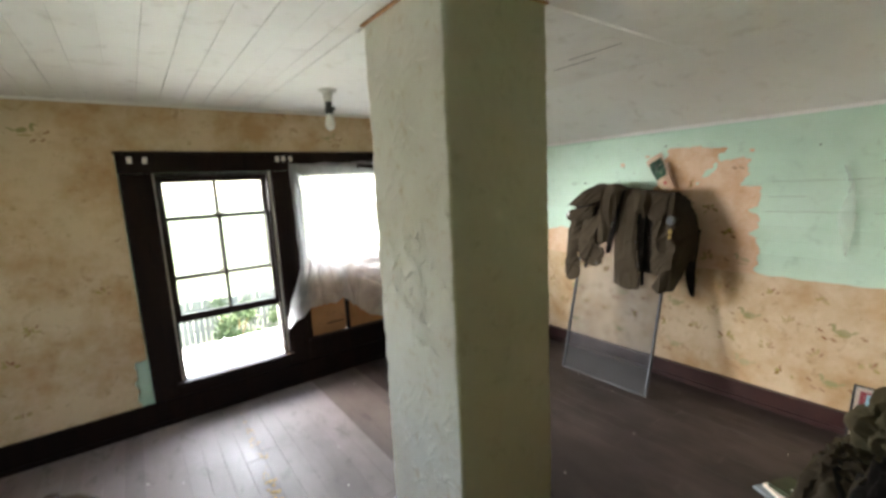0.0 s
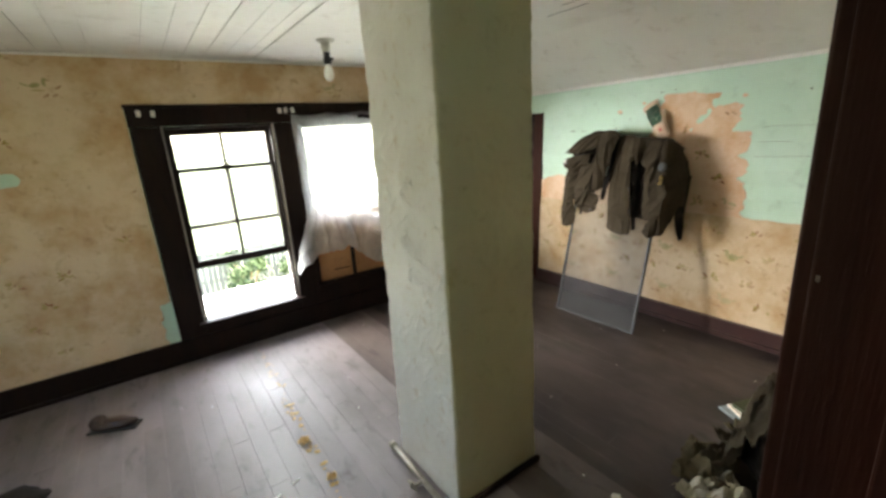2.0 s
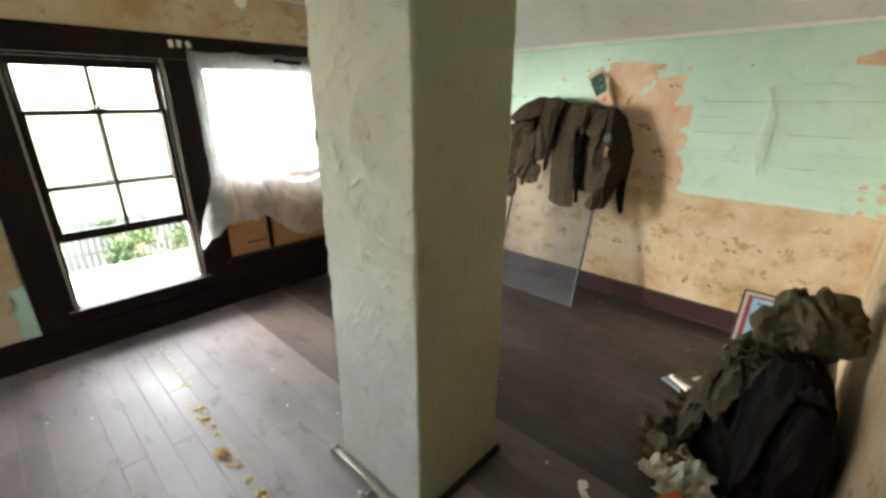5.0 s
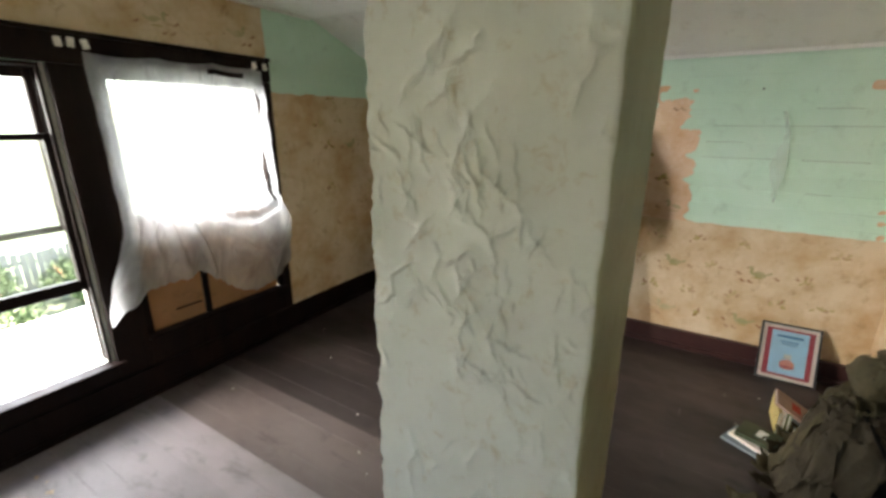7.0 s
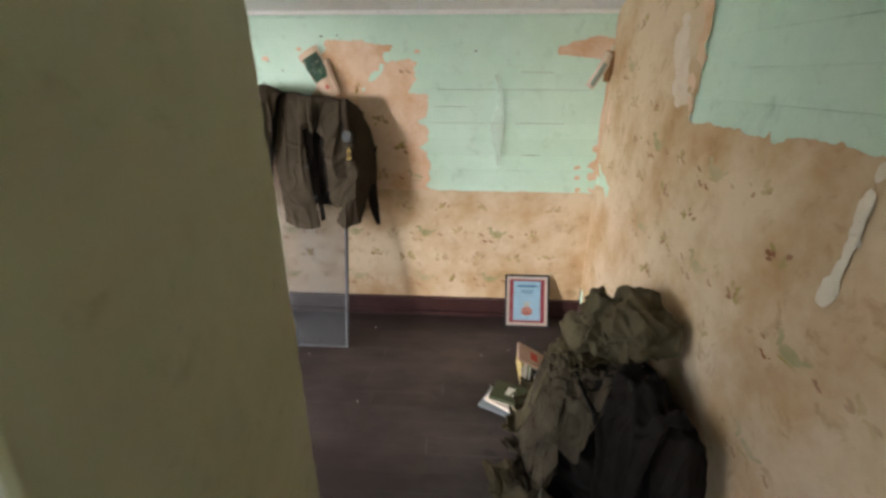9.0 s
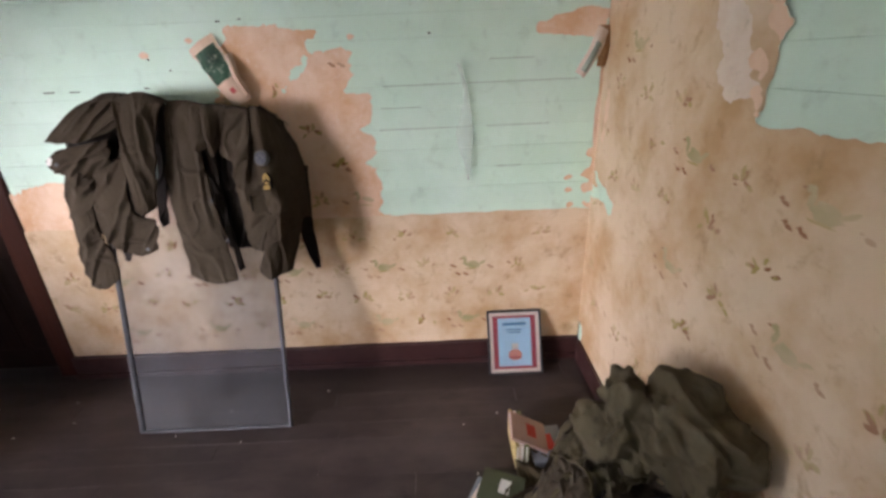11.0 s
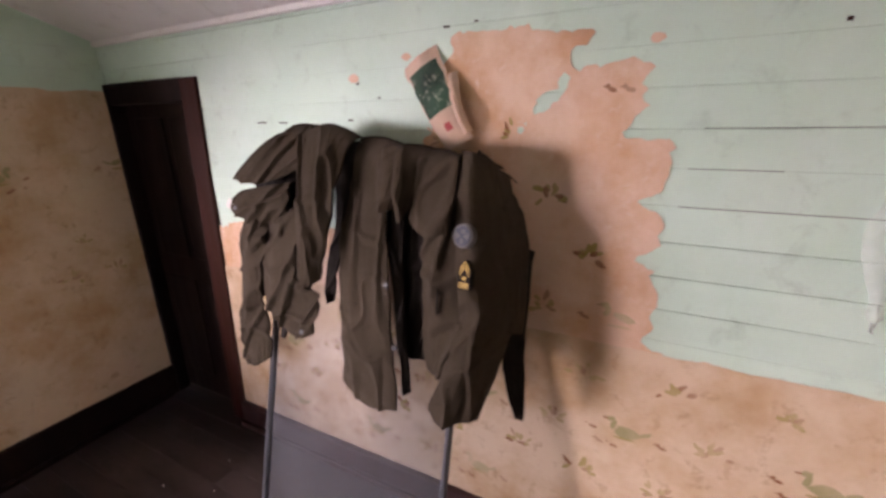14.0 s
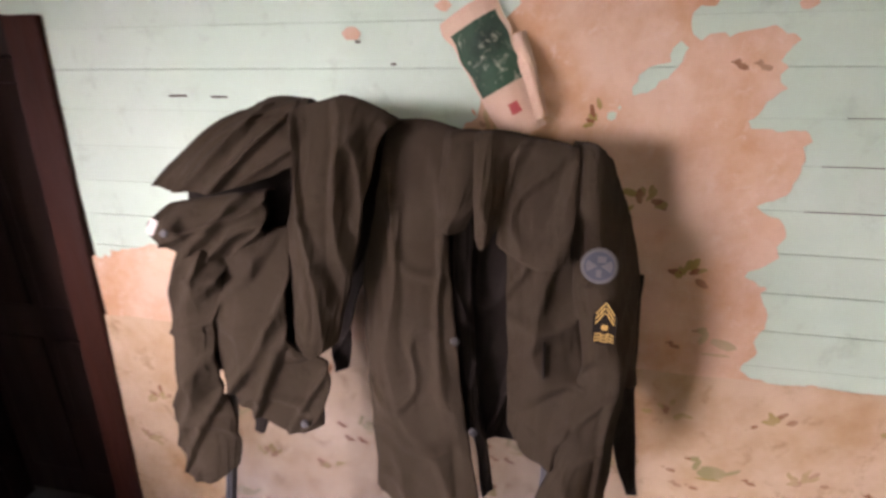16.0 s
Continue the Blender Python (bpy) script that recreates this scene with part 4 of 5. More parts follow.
jk = empty("army_jacket", (3.15, 1.62, 0.7), label="brown wool army jacket with sleeve badges, draped over a frame", category="jacket")
# dark pieces behind and between the panels carry the gaps' shade in their colour
cloth("lining", [[(1.80, 1.385, -0.022), (1.50, 1.385, -0.022)], [(1.76, 1.1, -0.022), (1.53, 1.1, -0.022)], [(1.70, 0.845, -0.022), (1.55, 0.835, -0.022)]], jk, 31, M_CLOTH_DARK, "inner lining coloured dark as shade between the panels", over=False)
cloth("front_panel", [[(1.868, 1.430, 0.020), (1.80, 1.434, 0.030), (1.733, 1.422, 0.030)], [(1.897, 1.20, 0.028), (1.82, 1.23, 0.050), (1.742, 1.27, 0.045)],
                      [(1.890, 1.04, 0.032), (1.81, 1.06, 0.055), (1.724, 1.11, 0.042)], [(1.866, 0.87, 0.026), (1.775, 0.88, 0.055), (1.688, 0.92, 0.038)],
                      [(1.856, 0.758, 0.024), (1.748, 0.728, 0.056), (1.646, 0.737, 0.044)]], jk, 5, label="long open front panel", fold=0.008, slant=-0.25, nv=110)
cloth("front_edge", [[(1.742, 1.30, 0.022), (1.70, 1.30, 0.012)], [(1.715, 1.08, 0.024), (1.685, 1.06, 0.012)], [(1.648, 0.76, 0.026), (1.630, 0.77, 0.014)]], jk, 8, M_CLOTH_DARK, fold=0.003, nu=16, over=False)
cloth("right_front", [[(1.650, 1.36, 0.022), (1.58, 1.38, 0.034), (1.50, 1.39, 0.03)], [(1.632, 1.20, 0.018), (1.58, 1.20, 0.046), (1.50, 1.20, 0.035)],
                      [(1.618, 1.01, 0.004), (1.555, 1.0, 0.040), (1.48, 1.0, 0.03)], [(1.612, 0.885, 0.008), (1.56, 0.848, 0.028), (1.47, 0.87, 0.018)]], jk, 2, fold=0.014, fine=0.008, slant=0.4, nv=100)
cloth("badge_sleeve", [[(1.527, 1.402, 0.058), (1.49, 1.398, 0.072), (1.450, 1.370, 0.0)], [(1.518, 1.20, 0.058), (1.468, 1.21, 0.084), (1.408, 1.24, -0.040)],
                       [(1.492, 1.05, 0.052), (1.437, 1.06, 0.084), (1.376, 1.05, -0.060)], [(1.520, 0.89, 0.046), (1.455, 0.90, 0.078), (1.392, 0.92, -0.050)],
                       [(1.560, 0.765, 0.040), (1.505, 0.736, 0.070), (1.428, 0.755, 0.0)]], jk, 11, label="sleeve with badges", fold=0.012, fine=0.005, slant=0.3, nv=110)
cloth("shoulder", [[(1.50, 1.40, 0.01), (1.46, 1.37, -0.02), (1.428, 1.33, -0.05)], [(1.46, 1.2, -0.03), (1.41, 1.2, -0.06), (1.375, 1.18, -0.09)], [(1.42, 0.98, -0.04), (1.385, 0.955, -0.07), (1.360, 0.945, -0.09)]], jk, 17, fold=0.008)
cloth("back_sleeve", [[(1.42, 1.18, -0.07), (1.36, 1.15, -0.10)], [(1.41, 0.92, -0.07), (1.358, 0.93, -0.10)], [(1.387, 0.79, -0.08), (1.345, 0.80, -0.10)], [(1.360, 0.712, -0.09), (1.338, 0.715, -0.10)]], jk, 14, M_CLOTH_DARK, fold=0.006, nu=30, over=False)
cloth("lapel", [[(1.75, 1.424, 0.050), (1.705, 1.428, 0.080), (1.66, 1.420, 0.055)], [(1.757, 1.34, 0.068), (1.715, 1.345, 0.110), (1.668, 1.35, 0.060)], [(1.752, 1.270, 0.072), (1.735, 1.256, 0.095), (1.708, 1.262, 0.062)]], jk, 21, fold=0.008, nu=36, nv=44)
cloth("lapel", [[(1.700, 1.422, 0.070), (1.665, 1.428, 0.096), (1.60, 1.420, 0.060)], [(1.694, 1.335, 0.085), (1.668, 1.34, 0.118), (1.630, 1.37, 0.062)], [(1.690, 1.250, 0.070), (1.672, 1.234, 0.090), (1.648, 1.28, 0.060)]], jk, 24, fold=0.008, nu=36, nv=44)
cloth("collar", [[(1.640, 1.418, 0.060), (1.58, 1.414, 0.074), (1.522, 1.402, 0.062)], [(1.648, 1.32, 0.060), (1.59, 1.32, 0.074), (1.524, 1.32, 0.070)], [(1.652, 1.242, 0.070), (1.585, 1.212, 0.092), (1.530, 1.224, 0.090)]], jk, 27, fold=0.006, fine=0.005, nu=40, nv=48)
part("collar_button", lathe([(0.003, 0.004), (0.008, 0.003), (0.009, 0)], (0, 0, 0), 12), M_METAL, jk, "dull metal button").matrix_basis = pose(2.895 + 0.257 * 1.235 - 0.086, 1.572, 1.235, 0, -90 + LEAN, 0)
# thin dark box gives the shade inside the pocket slit
part("pocket_slit", box((-0.004, -0.002, -0.05), (0.004, 0.002, 0.05), 0.001, m=pose(2.895 + 0.257 * 1.06 - 0.050, 1.556, 1.06, -2, LEAN, 0)), M_CLOTH_DARK, jk)
for z, y in ((1.06, 1.715), (0.90, 1.672)):
    part("button", lathe([(0.003, 0.004), (0.008, 0.003), (0.009, 0)], (0, 0, 0), 12), M_BLACK, jk).matrix_basis = pose(2.845 + 0.257 * z, y, z, 0, -90 + LEAN, 0)
# round badge and chevrons on the sleeve
M_BADGE, M_THREAD, M_GOLD = plain("blue_grey_badge", (0.05, 0.055, 0.07), 0.9), plain("grey_thread", (0.10, 0.10, 0.098), 0.9), plain("gold_thread", (0.50, 0.33, 0.10), 0.9)


def on(y, z, d):
    return pose(2.895 + 0.257 * z - d, y, z, 0, -90 + LEAN, 0) @ pose(0, 0, 0, -12, 0, 0)


badge = part("round_badge", lathe([(0.002, 0.006), (0.026, 0.006), (0.029, 0.003), (0.029, -0.014)], (0, 0, 0), 36), M_THREAD, jk, "round grey embroidered badge")
badge.matrix_basis = on(1.482, 1.224, 0.090)
part("badge_field", lathe([(0.002, 0.0072), (0.023, 0.0072), (0.024, 0.005)], (0, 0, 0), 36), M_BADGE, badge).matrix_parent_inverse = Matrix()
bm = bmesh.new()
for s in (-1, 1):
    vs = [bm.verts.new((0.0 + 0.7 * y, 0.001 * s + 0.9 * x, 0.0088)) for x, y in ((0.002 * s, 0.0), (0.019 * s, -0.014), (0.022 * s, 0.0), (0.019 * s, 0.014))]
    bm.faces.new(vs)
box((-0.018, -0.004, 0.0078), (-0.006, 0.004, 0.0088), bm=bm)
box((0.006, -0.010, 0.0078), (0.016, 0.003, 0.0088), bm=bm)
part("badge_stitching", bm, M_THREAD, badge).matrix_parent_inverse = Matrix()
bm = bmesh.new()
outline = [bm.verts.new((x, y, z)) for z in (-0.012, 0.004) for x, y in ((0.036, 0.0), (0.010, 0.018), (-0.026, 0.018), (-0.034, 0.010), (-0.036, 0.0), (-0.034, -0.010), (-0.026, -0.018), (0.010, -0.018))]
bmesh.ops.convex_hull(bm, input=outline)
rank = part("rank_badge", bm, M_CLOTH_DARK, jk, "dark rank badge with gold stripes")
rank.matrix_basis = on(1.467, 1.136, 0.093)
for k in range(3):
    bm = bmesh.new()
    for s in (-1, 1):
        box((-0.0011, -0.0115, 0.0042), (0.0011, 0.0115, 0.0056), bm=bm, m=pose(0.023 - k * 0.0075, s * 0.0075, 0, 0, 0, s * 55))
    part("chevron", bm, M_GOLD, rank).matrix_parent_inverse = Matrix()
    bm = bmesh.new()
    for s in (-1, 0, 1):
        box((-0.0011, -0.0056, 0.0042), (0.0011, 0.0056, 0.0056), bm=bm, m=pose(-0.020 - k * 0.005 + 0.0016 * abs(s), s * 0.0095, 0, 0, 0, s * 18))
    part("bar", bm, M_GOLD, rank).matrix_parent_inverse = Matrix()
part("emblem", box((-0.011, -0.005, 0.0042), (-0.003, 0.005, 0.0056), 0.002), M_GOLD, rank).matrix_parent_inverse = Matrix()

jk2 = empty("bundled_jacket", (3.12, 2.2, 0.7), label="second brown wool jacket, bundled over the frame", category="jacket")
# inside and back filled with dark cloth to give the shade under the folds
cloth("inside", [[(2.305, 1.33, 0.010), (2.04, 1.41, 0.005)], [(2.300, 1.17, 0.004), (2.03, 1.17, 0.0)], [(2.245, 0.93, 0.0), (2.04, 0.95, 0.0)]], jk2, 41, M_CLOTH_DARK, "inside of the jacket coloured dark as shade in the hollow")
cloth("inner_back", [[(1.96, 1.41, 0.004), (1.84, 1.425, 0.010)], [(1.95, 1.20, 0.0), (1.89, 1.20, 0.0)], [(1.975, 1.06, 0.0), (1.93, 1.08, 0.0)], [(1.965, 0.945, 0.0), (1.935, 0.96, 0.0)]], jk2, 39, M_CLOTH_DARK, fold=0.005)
cloth("collar_fold", [[(2.19, 1.445, 0.055), (2.10, 1.468, 0.068), (2.03, 1.476, 0.06)], [(2.255, 1.385, 0.075), (2.15, 1.40, 0.108), (2.02, 1.43, 0.10)], [(2.328, 1.315, 0.07), (2.17, 1.312, 0.115), (2.01, 1.365, 0.10)]], jk2, 43, fold=0.013, fine=0.005, slant=0.9)
cloth("collar_top", [[(2.16, 1.452, 0.05), (2.09, 1.482, 0.06), (2.02, 1.48, 0.05)], [(2.15, 1.425, 0.09), (2.085, 1.44, 0.11), (2.0, 1.44, 0.09)]], jk2, 44, fold=0.012, nv=30)
cloth("rolled_cuff", [[(2.315, 1.275, 0.045), (2.24, 1.29, 0.078), (2.10, 1.31, 0.05)], [(2.328, 1.225, 0.075), (2.25, 1.235, 0.100), (2.09, 1.255, 0.06)], [(2.305, 1.185, 0.045), (2.235, 1.170, 0.070), (2.11, 1.195, 0.045)]], jk2, 49, fold=0.012, fine=0.007, slant=1.1, nv=44)
cloth("hanging_sleeve", [[(2.03, 1.458, 0.085), (1.925, 1.478, 0.11), (1.838, 1.442, 0.06)], [(2.017, 1.36, 0.10), (1.95, 1.37, 0.138), (1.872, 1.39, 0.08)], [(2.022, 1.25, 0.10), (1.96, 1.24, 0.138), (1.893, 1.25, 0.09)],
                         [(2.012, 1.12, 0.09), (1.965, 1.11, 0.124), (1.913, 1.13, 0.08)], [(2.008, 1.050, 0.08), (1.97, 1.028, 0.105), (1.934, 1.046, 0.07)]], jk2, 52, label="hanging end of a sleeve", fold=0.010, slant=-0.2)
cloth("pocket_side", [[(2.19, 1.19, 0.045), (2.12, 1.22, 0.06), (2.045, 1.235, 0.05)], [(2.207, 1.0, 0.04), (2.12, 1.04, 0.078), (2.035, 1.04, 0.055)], [(2.172, 0.908, 0.035), (2.08, 0.92, 0.07), (1.965, 0.98, 0.04)], [(2.14, 0.878, 0.035), (2.05, 0.852, 0.06), (1.962, 0.876, 0.04)]], jk2, 55, fold=0.012, fine=0.005, slant=0.6)
cloth("limp_sleeve", [[(2.302, 1.19, 0.045), (2.24, 1.20, 0.08), (2.18, 1.15, 0.05)], [(2.306, 1.0, 0.045), (2.26, 1.0, 0.085), (2.207, 0.99, 0.045)], [(2.296, 0.82, 0.035), (2.23, 0.83, 0.08), (2.152, 0.85, 0.04)], [(2.274, 0.738, 0.03), (2.21, 0.720, 0.07), (2.156, 0.756, 0.035)]], jk2, 58, label="limp sleeve", fold=0.011, fine=0.005, slant=0.5)
cloth("torn_tail", [[(2.13, 0.91, 0.02), (2.08, 0.91, 0.02)], [(2.125, 0.83, 0.02), (2.10, 0.825, 0.02)]], jk2, 61, M_CLOTH_DARK, fold=0.004, nu=14, nv=20, over=False)
for y, z, d in ((1.995, 0.884, 0.066), (2.27, 1.235, 0.108)):
    part("snap", lathe([(0.002, 0.004), (0.007, 0.003), (0.008, 0)], (0, 0, 0), 12), M_METAL, jk2, "bright metal snap").matrix_basis = pose(2.895 + 0.257 * z - d, y, z, 0, -90 + LEAN, 0)
part("torn_label", box((-0.001, -0.008, -0.03), (0.001, 0.008, 0.0), m=pose(2.895 + 0.257 * 1.24 - 0.112, 2.282, 1.262, 25, 10, 0)), M_WHITE, jk2, "torn white label")

# ---- framed certificate on the floor ----
fr = pose(3.235, 0.276, 0.002, 0, 24.1, 0)
FW, FH = 0.288, 0.343
cert = empty("framed_certificate", (3.25, 0.42, 0), label="small framed certificate, pale blue in a maroon mat, leaning", category="picture frame")
M_MAROON, M_MAT, M_BLUE, M_INK, M_SKIN = plain("maroon_band", (0.45, 0.06, 0.08), 0.6), plain("cream_mat", (0.88, 0.76, 0.66), 0.8), plain("pale_blue_print", (0.48, 0.76, 0.92), 0.7), plain("blue_ink", (0.10, 0.27, 0.50), 0.7), plain("pink_print", (0.75, 0.32, 0.25), 0.7)
b = 0.011
for lo, hi in (((0, 0, 0), (0.018, b, FH)), ((0, FW - b, 0), (0.018, FW, FH)), ((0, b, 0), (0.018, FW - b, b)), ((0, b, FH - b), (0.018, FW - b, FH))):
    part("moulding", box(lo, hi, 0.002, m=fr), M_BLACK, cert)
part("backing", box((0.010, b - 0.002, b - 0.002), (0.016, FW - b + 0.002, FH - b + 0.002), m=fr), M_CARD, cert)
part("mat", box((0.0072, b - 0.001, b - 0.001), (0.0098, FW - b + 0.001, FH - b + 0.001), m=fr), M_MAT, cert, "cream mat")
part("border", box((0.0064, 0.030, 0.030), (0.0071, FW - 0.030, FH - 0.030), m=fr), M_MAROON, cert, "maroon border")
part("print", box((0.0056, 0.056, 0.044), (0.0063, FW - 0.056, FH - 0.042), m=fr), M_BLUE, cert, "pale blue print")
for k, (w, z, h) in enumerate(((0.062, 0.262, 0.014), (0.044, 0.235, 0.007), (0.034, 0.221, 0.006))):
    part("text_line", box((0.0050, FW / 2 - w, z), (0.0055, FW / 2 + w, z + h), m=fr), M_INK, cert)
bm = bmesh.new()
bmesh.ops.create_circle(bm, cap_ends=True, segments=20, radius=1, matrix=fr @ pose(0.0052, FW / 2, 0.105, 0, -90, 0) @ Matrix.Diagonal((0.030, 0.036, 1, 1)))
part("seal", bm, M_SKIN, cert, "pink printed emblem")
part("emblem_band", box((0.0046, FW / 2 - 0.033, 0.086), (0.0050, FW / 2 + 0.033, 0.094), m=fr), M_MAROON, cert)
part("emblem_top", box((0.0046, FW / 2 - 0.018, 0.137), (0.0050, FW / 2 + 0.018, 0.165), m=fr), M_WHITE, cert)
part("glazing", box((0.0025, b - 0.001, b - 0.001), (0.0040, FW - b + 0.001, FH - b + 0.001), m=fr), glassy("picture_glass", 0.01, (0.99, 0.99, 0.99), 0.05, 0.6), cert)


# ---- heap of old clothes against the door wall ----
def lump(name, at, size, seed, parent=None, mat=None, turn=0.0, folds=5.0, depth=0.24, sub=6, floor=0.0, wall=True, label=""):
    bm = bmesh.new()
    bmesh.ops.create_icosphere(bm, subdivisions=sub, radius=1)
    rot = Matrix.Rotation(turn, 3, "Z")
    g = random.Random(int(seed * 10))
    dirs = [(Vector((g.gauss(0, 1), g.gauss(0, 1), g.gauss(0, 0.8))).normalized(), folds * g.uniform(0.7, 1.3)) for _ in range(4)]
    for v in bm.verts:
        p = v.co.copy()
        q = p * 1.1 + Vector((seed, seed * 1.7, seed * 0.3))
        w = Vector((noise.noise(q * 1.3), noise.noise(q * 1.3 + Vector((9, 2, 4))), noise.noise(q * 1.3 + Vector((3, 8, 1)))))
        cr = 0.0
        for k, (fq, am) in enumerate(((1.3, 0.62), (2.2, 0.26), (4.6, 0.06), (10.0, 0.015))):
            n = noise.noise((q + w * 0.35).cross(dirs[k][0]) * fq + q * fq * 0.55)
            cr += am * max(-0.3, 1 - abs(n) * 3.2)
        d = 1 + depth * (1.4 * noise.noise(q * 1.5) + 1.1 * cr - 0.45)
        s = rot @ Vector((p.x * size[0] * d, p.y * size[1] * d, p.z * size[2] * d))
        c = Vector(at) + s
        c.z = max(c.z, floor + 0.004 + 0.006 * abs(noise.noise(q * 6)))
        if wall:
            c.y = max(c.y, YR + 0.024 + 0.01 * abs(noise.noise(q * 5)))
        v.co = c
    return part(name, bm, mat or M_OLIVE, parent, label, True)


MOUNDS = ((2.24, 0.30, 0.34, 0.24, 0.44), (2.02, 0.20, 0.20, 0.15, 0.56), (2.38, 0.27, 0.25, 0.20, 0.47), (2.16, 0.40, 0.17, 0.13, 0.38),
          (2.28, 0.19, 0.16, 0.12, 0.44), (1.98, 0.42, 0.17, 0.10, 0.15), (1.83, 0.16, 0.12, 0.10, 0.55))


def mound(x, y):
    h = 0.0
    for cx, cy, rx, ry, top in MOUNDS:
        d = ((x - cx) / rx) ** 2 + ((y - cy) / ry) ** 2
        h = max(h, top * max(0, 1 - d ** 1.6) ** 0.5 if d < 1 else 0)
    return h


def laid(name, at, size, turn, seed, mat, lift=0.0, fold=0.03, label="", sag=1.0):
    """A garment thrown over the heap: flat planes, long pleats and a turned, ragged hem."""
    ca, sa = math.cos(turn), math.sin(turn)

    def f(u, v):
        a, b = (u - 0.5) * size[0], (v - 0.5) * size[1]
        a += 0.10 * size[0] * n2(v, 0.3, 3.1, seed) * abs(u - 0.5) * 2
        b += 0.10 * size[1] * n2(u, 0.7, 3.7, seed + 1) * abs(v - 0.5) * 2
        x, y = at[0] + a * ca - b * sa, at[1] + a * sa + b * ca
        h = sum(mound(x + i * 0.025, y + j * 0.025) for i in (-1, 0, 1) for j in (-1, 0, 1)) / 9 * sag
        bend = u * 5 + 0.5 * n2(u, v, 2.3, seed + 2)
        pleat = abs(((bend + 1.3 * v) * 0.8) % 1 - 0.5) * 2
        wr = fold * (0.75 * pleat ** 1.5 + 0.45 * max(0, 1 - 4.5 * abs(n2(u * 0.6, v * 1.2, 4.5, seed + 3))) + 0.55 * abs(n2(u, v, 9, seed + 4)) + 0.40 * max(0, 1 - 5 * abs(n2(u * 1.2, v, 7, seed + 6))) + 0.22 * abs(n2(u, v, 21, seed + 5)))
        edge = min(u, 1 - u, v, 1 - v)
        wr += 0.018 * max(0, 1 - edge * 22)
        y2 = max(y + 0.5 * wr, YR + 0.03 + 0.3 * wr)
        return Vector((x, y2, h + 0.010 + lift + wr))
    n = 64
    top = [f(i / n, j / n) for i in range(n + 1) for j in range(n + 1)]
    verts = top + [p - Vector((0, 0.002, 0.006)) for p in top]
    k, half = n + 1, len(top)
    faces = [q for i in range(n) for j in range(n) for a in (i * k + j,) for q in ((a, a + k, a + k + 1, a + 1), (half + a, half + a + 1, half + a + k + 1, half + a + k))]
    rim = [i * k for i in range(n)] + [n * k + j for j in range(n)] + [i * k + n for i in range(n, 0, -1)] + [j for j in range(n, 0, -1)]
    faces += [(a, half + a, half + b, b) for a, b in zip(rim, rim[1:] + rim[:1])]
    me = bpy.data.meshes.new(name)
    me.from_pydata(verts, [], faces)
    return mesh_part(name, me, mat, heap, label, True)


heap = empty("clothes_heap", (2.2, 0.3, 0), label="tall heap of dusty olive-brown clothes and a pack by the wall", category="clothes pile")
M_DRAB = layered("drab_brown_cotton", (0.060, 0.046, 0.030), (0.085, 0.066, 0.043), (0.03, 0.024, 0.016), 0.95, 6.0, 350, bumps=0.3, spec=0.1)
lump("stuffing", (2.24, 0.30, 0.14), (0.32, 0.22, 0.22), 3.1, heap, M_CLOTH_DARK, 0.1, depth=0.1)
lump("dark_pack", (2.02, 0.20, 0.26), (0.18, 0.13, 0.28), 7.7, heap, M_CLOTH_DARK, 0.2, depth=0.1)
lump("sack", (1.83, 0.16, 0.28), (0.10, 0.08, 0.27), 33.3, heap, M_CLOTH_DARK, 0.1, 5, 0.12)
laid("long_coat", (2.44, 0.36, 0), (0.46, 0.40), -0.35, 12, M_OLIVE, 0.0, 0.035)
laid("dark_coat", (2.02, 0.20, 0), (0.40, 0.30), 0.15, 17, M_CLOTH_DARK, 0.0, 0.045)
laid("shirt", (2.17, 0.41, 0), (0.36, 0.30), 0.7, 23, M_DRAB, 0.02, 0.03)
laid("trouser_leg", (2.16, 0.49, 0), (0.36, 0.15), -0.35, 29, M_DRAB, 0.012, 0.03)
laid("sleeve", (2.50, 0.40, 0), (0.13, 0.34), 0.5, 31, M_DRAB, 0.02, 0.022)
laid("folded_blanket", (2.30, 0.33, 0), (0.24, 0.20), 0.2, 37, M_OLIVE, 0.045, 0.02)
lump("rucksack", (2.20, 0.19, 0.675), (0.135, 0.110, 0.125), 21.4, heap, M_OLIVE, 0.3, 4, 0.27, 6, label="round olive canvas rucksack on top")
lump("rucksack_flap", (2.29, 0.28, 0.605), (0.12, 0.095, 0.12), 63.8, heap, M_OLIVE, -0.5, 5, 0.30, 6)
lump("rucksack_pocket", (2.33, 0.36, 0.56), (0.085, 0.06, 0.085), 25.2, heap, M_OLIVE, 0.5, 7, 0.14, 5)
lump("rucksack_neck", (2.37, 0.29, 0.665), (0.055, 0.05, 0.065), 27.9, heap, M_OLIVE, 0.9, 9, 0.28, 5, label="gathered drawstring neck")
M_WEB = plain("khaki_webbing", (0.22, 0.17, 0.10), 0.9)
for a, b2, w in (((2.70, 0.30, 0.15), (2.50, 0.22, 0.40), 0.02), ((2.47, 0.46, 0.10), (2.40, 0.38, 0.36), 0.02), ((2.34, 0.50, 0.02), (2.33, 0.47, 0.26), 0.018)):
    d = Vector(b2) - Vector(a)
    part("strap", box((-w, -0.004, 0), (w, 0.004, d.length), 0.002, m=Matrix.Translation(a) @ d.to_track_quat("Z", "Y").to_matrix().to_4x4()), M_WEB, heap, "pale khaki webbing strap")


